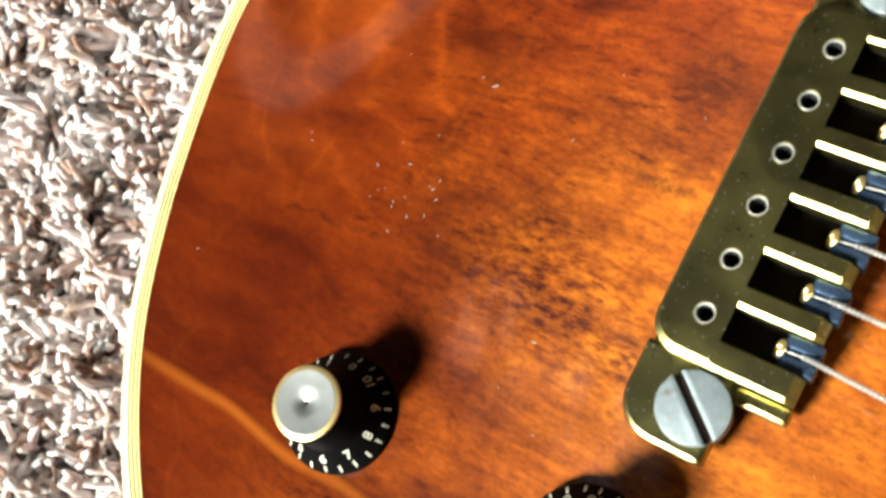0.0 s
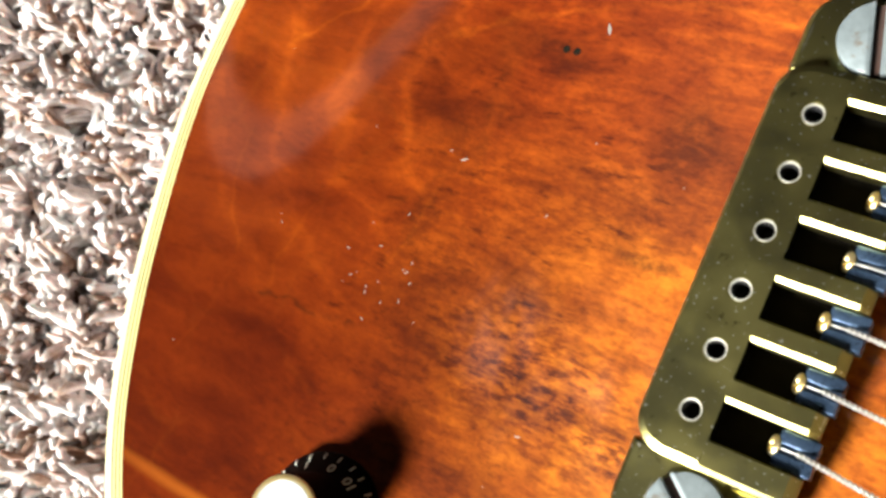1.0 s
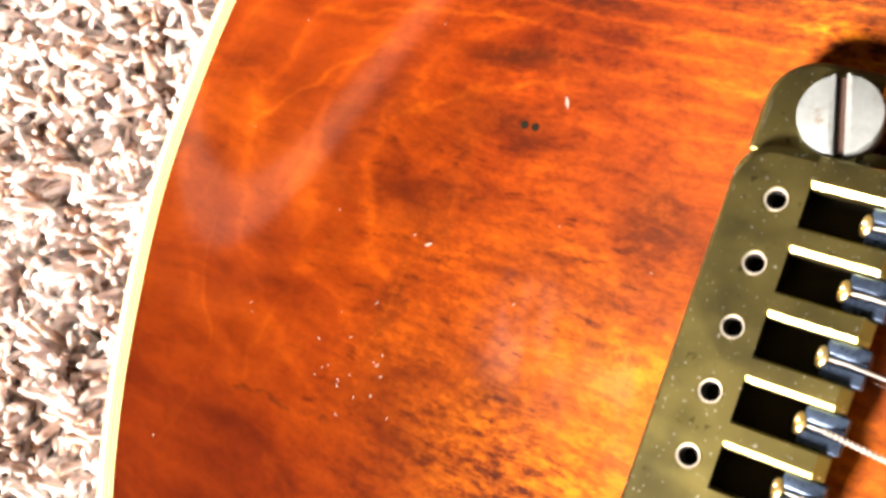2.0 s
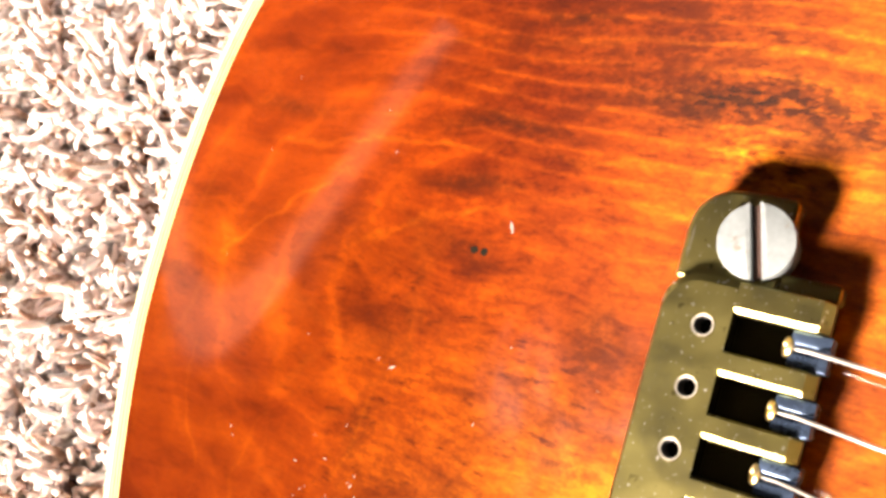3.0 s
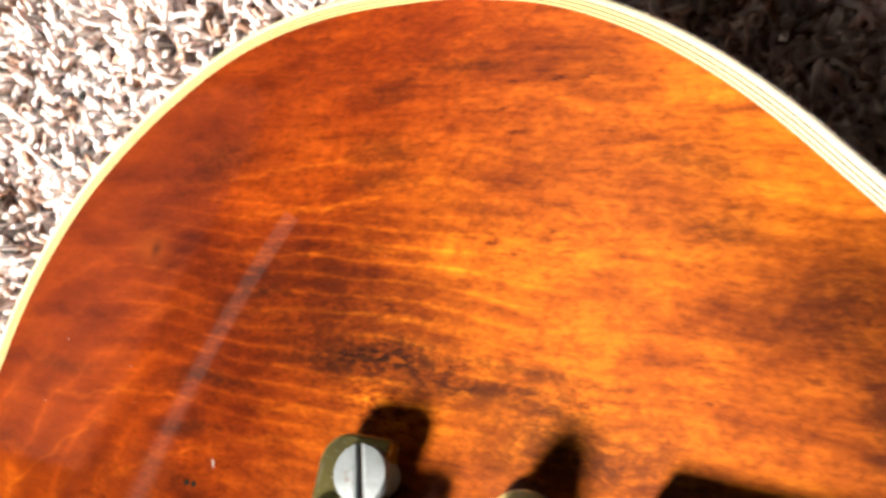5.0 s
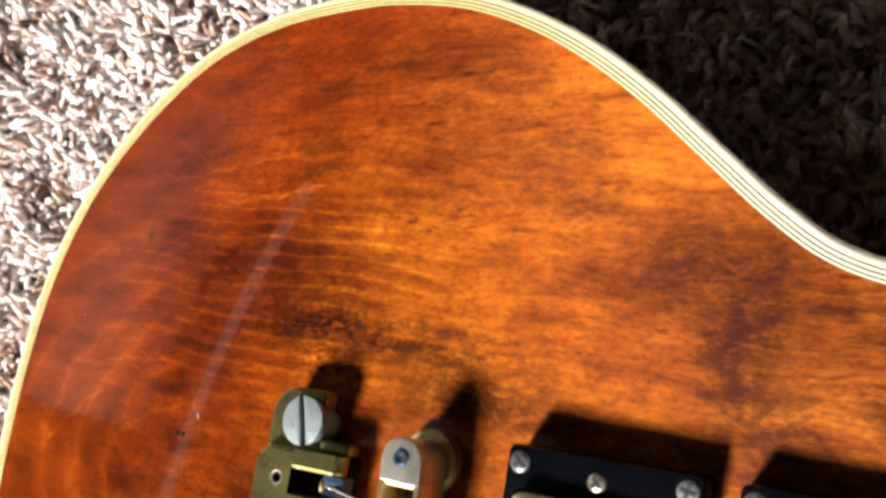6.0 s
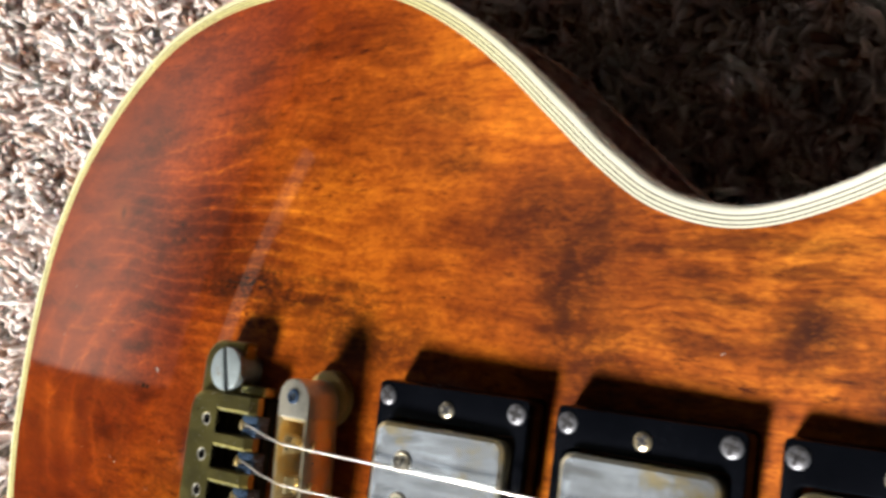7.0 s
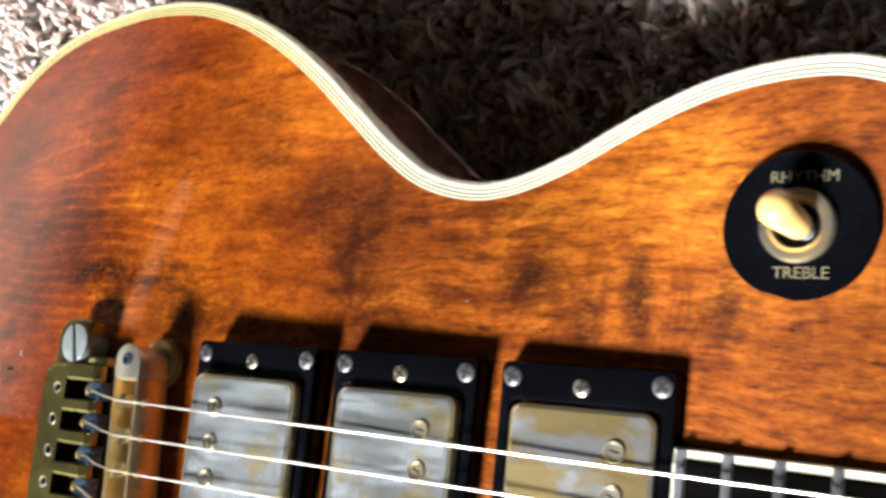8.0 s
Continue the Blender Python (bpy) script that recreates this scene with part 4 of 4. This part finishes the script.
# ---- knobs: black skirts with printed numbers and metal caps ----
def knob(cx, cy, turn):
    k = new("control_knob")
    k.parent = guitar
    tagged(k, "black numbered control knob with a shiny metal cap")
    z = top_z(cx, cy, 0.6)
    bm = bmesh.new()
    prof = [(11.8, 0), (12.4, 0.5), (12.4, 2.0), (12.0, 2.6), (8.6, 6.5), (8.1, 7.6), (7.5, 15.7), (7.2, 16.2)]
    lathe(bm, cx, cy, [(r, z + h) for r, h in prof], 48)
    skirt = part("skirt", bm, SKIRT, k)
    bm = bmesh.new()
    lathe(bm, cx, cy, [(6.8, z + 15.8), (6.8, z + 16.4), (6.2, z + 16.8), (3.5, z + 16.6), (0.9, z + 16.5), (0.3, z + 16.1)], 40)
    part("cap", bm, CAP, k, "dished shiny silver and gold cap")
    bm = bmesh.new()
    loft(bm, [circle(cx, cy, z + h, q, 40) for q, h in ((7.3, 15.9), (7.2, 16.5), (6.7, 16.75), (6.2, 16.7))])
    part("cap_rim", bm, GOLD, k, "worn gold rim of the cap")
    for n in range(11):
        a = turn - radians(33.0) * (10 - n)
        slope = math.atan2(3.9, 3.4)
        m = Matrix.Rotation(a, 4, "Z") @ Matrix.Translation((9.75, 0, 5.25)) @ Matrix.Rotation(slope, 4, "Y") @ Matrix.Rotation(radians(90), 4, "Z")
        writing("number", str(n), 2.9, Matrix.Translation((cx, cy, z)) @ m, NUMBER, skirt, 0.05)
        for half in (0, 0.5):
            b = a - radians(33.0) * half
            bm = bmesh.new()
            box(bm, -0.8, 0.75, -0.2, 0.2, -0.1, 0.1, 0.02)
            bm.transform(Matrix.Translation((cx, cy, z)) @ Matrix.Rotation(b, 4, "Z") @ Matrix.Translation((11.45, 0, 3.25)) @ Matrix.Rotation(slope, 4, "Y"))
            part("tick", bm, NUMBER, skirt)


knob(-60.6, -72.2, radians(62))
knob(-2.5, -72.0, radians(100))

# ---- toggle switch on its round plate ----
toggle = new("toggle_switch")
toggle.parent = guitar
tagged(toggle, "cream tipped toggle switch on a round black plate")
TX, TY = 238.0, 79.0
tz = top_z(TX, TY, 0.2)
bm = bmesh.new()
lathe(bm, TX, TY, [(17.2, tz - 1.5), (17.3, tz + 0.5), (16.9, tz + 1.1), (5.0, tz + 1.2)], 64)
plate = part("switch_plate", bm, BLACK, toggle, "round black plastic plate with gold lettering")
writing("lettering", "RHYTHM", 3.8, Matrix.Translation((TX + 1.0, TY + 11.0, tz + 1.22)), LETTER, plate, 0.0)
writing("lettering", "TREBLE", 3.8, Matrix.Translation((TX + 1.0, TY - 10.8, tz + 1.22)), LETTER, plate, 0.0)
bm = bmesh.new()
loft(bm, [circle(TX, TY, tz + h, r, 40) for r, h in ((8.6, 1.0), (8.6, 2.0), (8.0, 2.8), (6.6, 3.0), (5.6, 2.6), (5.0, 1.2))])
part("washer", bm, NUT, toggle, "round pale gold nut")
bm = bmesh.new()
tube(bm, [(TX + 2.2, TY - 1.8, tz), (TX + 0.4, TY - 0.3, tz + 4)], 2.0, 12)
part("lever", bm, STEEL, toggle)
bm = bmesh.new()
axis = Vector((-0.34, 0.3, 0.75)).normalized()
start = Vector((TX + 1.2, TY - 1.0, tz + 2.4))
side = axis.cross(Vector((0, 1, 0))).normalized()
up = side.cross(axis)
rings = []
for d, r in ((0, 2.8), (1.0, 3.2), (3.5, 3.6), (6.5, 4.1), (8.5, 4.4), (10.2, 4.2), (11.6, 3.1), (12.4, 1.6), (12.7, 0.2)):
    c = start + axis * d
    rings.append([tuple(c + r * (math.cos(q) * side + math.sin(q) * up)) for q in [2 * math.pi * k / 24 for k in range(24)]])
loft(bm, rings, True, True, True)
part("switch_tip", bm, TIP, toggle, "amber cream plastic switch tip")

# two small screw holes in the top and lint on the lacquer
for dx in (-1.0, 1.4):
    # a black disc stands for the shade inside the hole
    bm = bmesh.new()
    lathe(bm, -51.0 + dx, 30.4, [(0.8, top_z(-51 + dx, 30.4, -0.4)), (0.8, top_z(-51 + dx, 30.4, 0.10)), (0.3, top_z(-51 + dx, 30.4, 0.12))], 12)
    part("pin_hole", bm, RECESS_SHADE, guitar, "small dark pin hole in the top")


def lint(bm, x, y, length, turn):
    """A bit of pale lint or a nick in the lacquer."""
    c, q = math.cos(turn), math.sin(turn)
    pts = [(x + u * c - v * q, y + u * q + v * c) for u, v in ((-length / 2, -0.1), (0, -length * 0.16), (length / 2, -0.06), (length / 2, 0.08), (0, length * 0.13), (-length / 2, 0.1))]
    z = top_z(x, y)
    slab(bm, pts, z - 0.02, z + 0.1, 0.04)


bm = bmesh.new()
for speck in ((-63.5, 3.3, 1.6, 0.5), (-45.0, 36.3, 2.4, 2.0), (-29.3, -42.1, 1.0, 0.2), (-65.6, -22.2, 0.9, 1.0), (-74.0, -19.0, 0.7, 0.4), (152.0, 60.0, 0.9, 0.3), (-41.3, -2.3, 0.7, 1.2)):
    lint(bm, *speck)
for _ in range(16):
    lint(bm, random.gauss(-72, 7), random.gauss(-24, 5), random.uniform(0.25, 0.7), random.uniform(0, 3))
for _ in range(18):
    lint(bm, random.uniform(-125, 60), random.uniform(-60, 120), random.uniform(0.25, 0.6), random.uniform(0, 3))
bm.transform(Matrix.Scale(0.001, 4))
dust_mesh = bpy.data.meshes.new("dust_specks")
bm.to_mesh(dust_mesh)
bm.free()
dust_mesh.materials.append(DUST)
dust = new("dust_specks", dust_mesh)
dust.matrix_world = guitar.matrix_world
tagged(dust, "pale lint and dust specks scattered on the lacquer", "dust", kind="stuff")

# ---- carpet: a backing sheet with shag yarns, every strand bent its own way ----
def carpet_pile():
    rng = np.random.default_rng(7)
    near = (-0.33, 0.34, -0.17, 0.30)
    pitch = 0.00225
    xs, ys = np.meshgrid(np.arange(near[0], near[1], pitch), np.arange(near[2], near[3], pitch))
    p = np.stack([xs.ravel(), ys.ravel()], 1)
    p += rng.normal(0, pitch * 0.42, p.shape)
    # none under the body, which presses the pile flat
    keep = np.ones(len(p), bool)
    outline = inset(OUTER, 9.0)
    hit = np.zeros(len(p), bool)
    for (ax, ay), (cx, cy) in zip(outline, outline[1:] + outline[:1]):
        ax, ay, cx, cy = ax / 1000, ay / 1000, cx / 1000, cy / 1000
        cross = (ay > p[:, 1]) != (cy > p[:, 1])
        hit ^= cross & (p[:, 0] < (cx - ax) * (p[:, 1] - ay) / (cy - ay + 1e-12) + ax)
    keep &= ~hit
    p = p[keep]
    # farther out the strands are thicker and fewer
    far = rng.uniform(-1.05, 1.05, (11000, 2))
    far = far[(far[:, 0] < near[0]) | (far[:, 0] > near[1]) | (far[:, 1] < near[2]) | (far[:, 1] > near[3])]
    thick = np.concatenate([rng.uniform(0.0009, 0.0019, len(p)), np.full(len(far), 0.0075)])
    p = np.concatenate([p, far])
    k = len(p)
    # the pile stands in tufts, with low places between them
    tuft = np.array([noise.noise((x * 75, y * 75, 7.0)) + 0.6 * noise.noise((x * 160, y * 160, 3.0)) for x, y in p])
    tall = rng.uniform(0.008, 0.017, k) * np.clip(1.0 + 0.75 * tuft, 0.4, 1.6)
    # neighbouring strands lean alike, and each one curls on its way
    lean = np.array([noise.noise((x * 45, y * 45, 1.0)) for x, y in p]) * 5.0 + rng.normal(0, 0.9, k)
    reach = rng.uniform(0.003, 0.013, k) * np.where(thick > 0.004, 2.2, 1.0)
    seg, side = 6, 4
    s = np.linspace(0, 1, seg + 1)
    curl, wave = rng.normal(0, 1.3, k), rng.uniform(0, 6.28, k)
    ang = lean[:, None] + curl[:, None] * s[None] + 0.5 * np.sin(wave[:, None] + 6.0 * s[None])
    step = reach[:, None] * np.interp(s, [0, 0.25, 0.6, 1], [0.2, 0.7, 1.3, 1.2])[None] / seg
    cx = p[:, 0:1] + np.cumsum(np.cos(ang) * step, axis=1)
    cy = p[:, 1:2] + np.cumsum(np.sin(ang) * step, axis=1)
    droop = rng.uniform(0.0, 0.75, k)
    cz = tall[:, None] * (1.25 * s[None] - droop[:, None] * s[None] ** 2.5)
    c = np.stack([cx, cy, cz - 0.006], 2)
    t = np.gradient(c, axis=1)
    t /= np.linalg.norm(t, axis=2, keepdims=True)
    u = np.cross(t, np.array([0.31, 0.17, 0.05]))
    u /= np.linalg.norm(u, axis=2, keepdims=True)
    v = np.cross(t, u)
    a = 2 * np.pi * np.arange(side) / side
    fat = thick[:, None] * np.interp(s, [0, 0.2, 0.6, 0.9, 1.0], [0.6, 0.85, 1.0, 0.95, 0.5])[None] * (1 + 0.16 * np.sin(wave[:, None] * 3 + 11 * s[None]))
    fat = fat[:, :, None, None] * rng.uniform(0.72, 1.28, (k, seg + 1, side, 1))
    verts = c[:, :, None, :] + fat * (np.cos(a)[None, None, :, None] * u[:, :, None, :] + np.sin(a)[None, None, :, None] * v[:, :, None, :])
    base = (np.arange(k) * (seg + 1) * side)[:, None, None]
    i, j = np.arange(seg)[None, :, None], np.arange(side)[None, None, :]
    jn = (j + 1) % side
    quads = np.stack([base + i * side + j, base + i * side + jn, base + (i + 1) * side + jn, base + (i + 1) * side + j], -1).reshape(-1, 4)
    caps = (np.arange(k) * (seg + 1) * side)[:, None] + seg * side + np.arange(side)[None]
    me = bpy.data.meshes.new("carpet_pile")
    me.vertices.add(k * (seg + 1) * side)
    me.vertices.foreach_set("co", verts.astype(np.float32).ravel())
    loops = np.concatenate([quads.ravel(), caps.ravel()])
    me.loops.add(len(loops))
    me.loops.foreach_set("vertex_index", loops.astype(np.int32))
    starts = np.concatenate([np.arange(len(quads)) * 4, len(quads) * 4 + np.arange(k) * side])
    me.polygons.add(len(starts))
    me.polygons.foreach_set("loop_start", starts.astype(np.int32))
    me.update(calc_edges=True)
    me.validate()
    me.shade_smooth()
    me.materials.append(YARN)
    return tagged(new("carpet_pile", me), "beige and brown shaggy carpet yarns", "carpet", kind="stuff")


carpet_pile()


# the room stands askew to the guitar
ROOM = Matrix.Rotation(radians(-30), 4, "Z")


def flat_box(name, x0, x1, y0, y1, z0, z1, material, label, category):
    bm = bmesh.new()
    bmesh.ops.create_cube(bm, size=1.0)
    for v in bm.verts:
        v.co = Vector(((x0 + x1) / 2 + v.co.x * (x1 - x0), (y0 + y1) / 2 + v.co.y * (y1 - y0), (z0 + z1) / 2 + v.co.z * (z1 - z0)))
    me = bpy.data.meshes.new(name)
    bm.to_mesh(me)
    bm.free()
    me.materials.append(material)
    ob = new(name, me)
    ob.matrix_world = ROOM
    return tagged(ob, label, category, kind="structure")


# ---- the room that closes the place: one wall has the window ----
RX0, RX1, RY0, RY1, RH = -1.9, 2.6, -1.7, 2.6, 2.3
WX0, WX1, WZ0, WZ1 = -0.3, 0.95, 0.95, 2.2
LX0, LX1, LY0, LY1 = -1.88, -0.4, -1.66, -0.3
flat_box("floor", RX0, RX1, RY0, RY1, -0.05, -0.004, BACKING, "beige carpet backing under the pile", "floor")
flat_box("wall_north", RX0 - 0.15, RX1 + 0.15, RY1, RY1 + 0.15, -0.05, RH + 0.1, PAINT, "plain taupe painted wall", "wall")
flat_box("wall_east", RX1, RX1 + 0.15, RY0, RY1, -0.05, RH + 0.1, PAINT, "plain taupe painted wall", "wall")


def wall_with_window(name, along, at, lo, hi, w0, w1, z0, z1, label):
    """A wall 15 cm thick round one opening. along: the axis on which it runs."""
    bm = bmesh.new()
    for a0, a1, b0, b1 in ((lo, w0, -0.05, RH + 0.1), (w1, hi, -0.05, RH + 0.1), (w0, w1, -0.05, z0), (w0, w1, z1, RH + 0.1)):
        got = bmesh.ops.create_cube(bm, size=1.0)
        for v in got["verts"]:
            a, d, z = (a0 + a1) / 2 + v.co.x * (a1 - a0), at - 0.075 + v.co.y * 0.15, (b0 + b1) / 2 + v.co.z * (b1 - b0)
            v.co = Vector((a, d, z)) if along == "x" else Vector((d, a, z))
    me = bpy.data.meshes.new(name)
    bm.to_mesh(me)
    bm.free()
    me.materials.append(PAINT)
    ob = new(name, me)
    ob.matrix_world = ROOM
    return tagged(ob, label, "wall", kind="structure")


# the ceiling has an added opening, for a glow panel that the pickup covers mirror
bm = bmesh.new()
for x0, x1, y0, y1 in ((RX0, LX0, RY0, RY1), (LX1, RX1, RY0, RY1), (LX0, LX1, RY0, LY0), (LX0, LX1, LY1, RY1)):
    got = bmesh.ops.create_cube(bm, size=1.0)
    for v in got["verts"]:
        v.co = Vector(((x0 + x1) / 2 + v.co.x * (x1 - x0), (y0 + y1) / 2 + v.co.y * (y1 - y0), RH + 0.05 + v.co.z * 0.1))
me = bpy.data.meshes.new("ceiling")
bm.to_mesh(me)
bm.free()
me.materials.append(CEILING)
ceiling = new("ceiling", me)
ceiling.matrix_world = ROOM
tagged(ceiling, "plain beige painted ceiling with an opening added for a glow panel", "ceiling", kind="structure")
flat_box("backdrop", LX0 - 0.3, LX1 + 0.3, LY0 - 0.3, LY1 + 0.3, RH + 0.14, RH + 0.16, COVER_GLOW, "added glow panel over the ceiling opening, mirrored by the pickup covers", "backdrop")
wall_with_window("wall_south", "x", RY0, RX0 - 0.15, RX1 + 0.15, WX0, WX1, WZ0, WZ1, "taupe wall with a wide window opening")
wall_with_window("wall_west", "y", RX0, RY0, RY1, -1.58, 0.35, 0.2, 1.385, "taupe wall with a low window opening")
# unseen panels added in the west window shape its reflection: one low with a slit of daylight above it, one at one
# side, one over part of the slit
flat_box("reflection_mask_band", RX0 - 0.012, RX0 - 0.004, -1.58, 0.35, 1.0, 1.215, FRAME, "unseen white panel added to shape the window's reflection", "blind")
flat_box("reflection_mask_side", RX0 - 0.03, RX0 - 0.02, -1.58, -1.19, 0.2, 1.0, PAINT, "unseen panel added to cut the reflection at the window's side", "curtain")
flat_box("reflection_mask_top", RX0 - 0.03, RX0 - 0.02, -0.15, 0.35, 1.2, 1.385, PAINT, "unseen panel added to shorten the slit's reflection", "valance")
# glow panel added outside the west window, for its reflection in the lacquer
flat_box("backdrop", RX0 - 1.3, RX0 - 1.28, -4.0, 2.6, -0.1, 3.4, GLOW, "added glow panel outside the window, for its reflection in the lacquer", "backdrop")
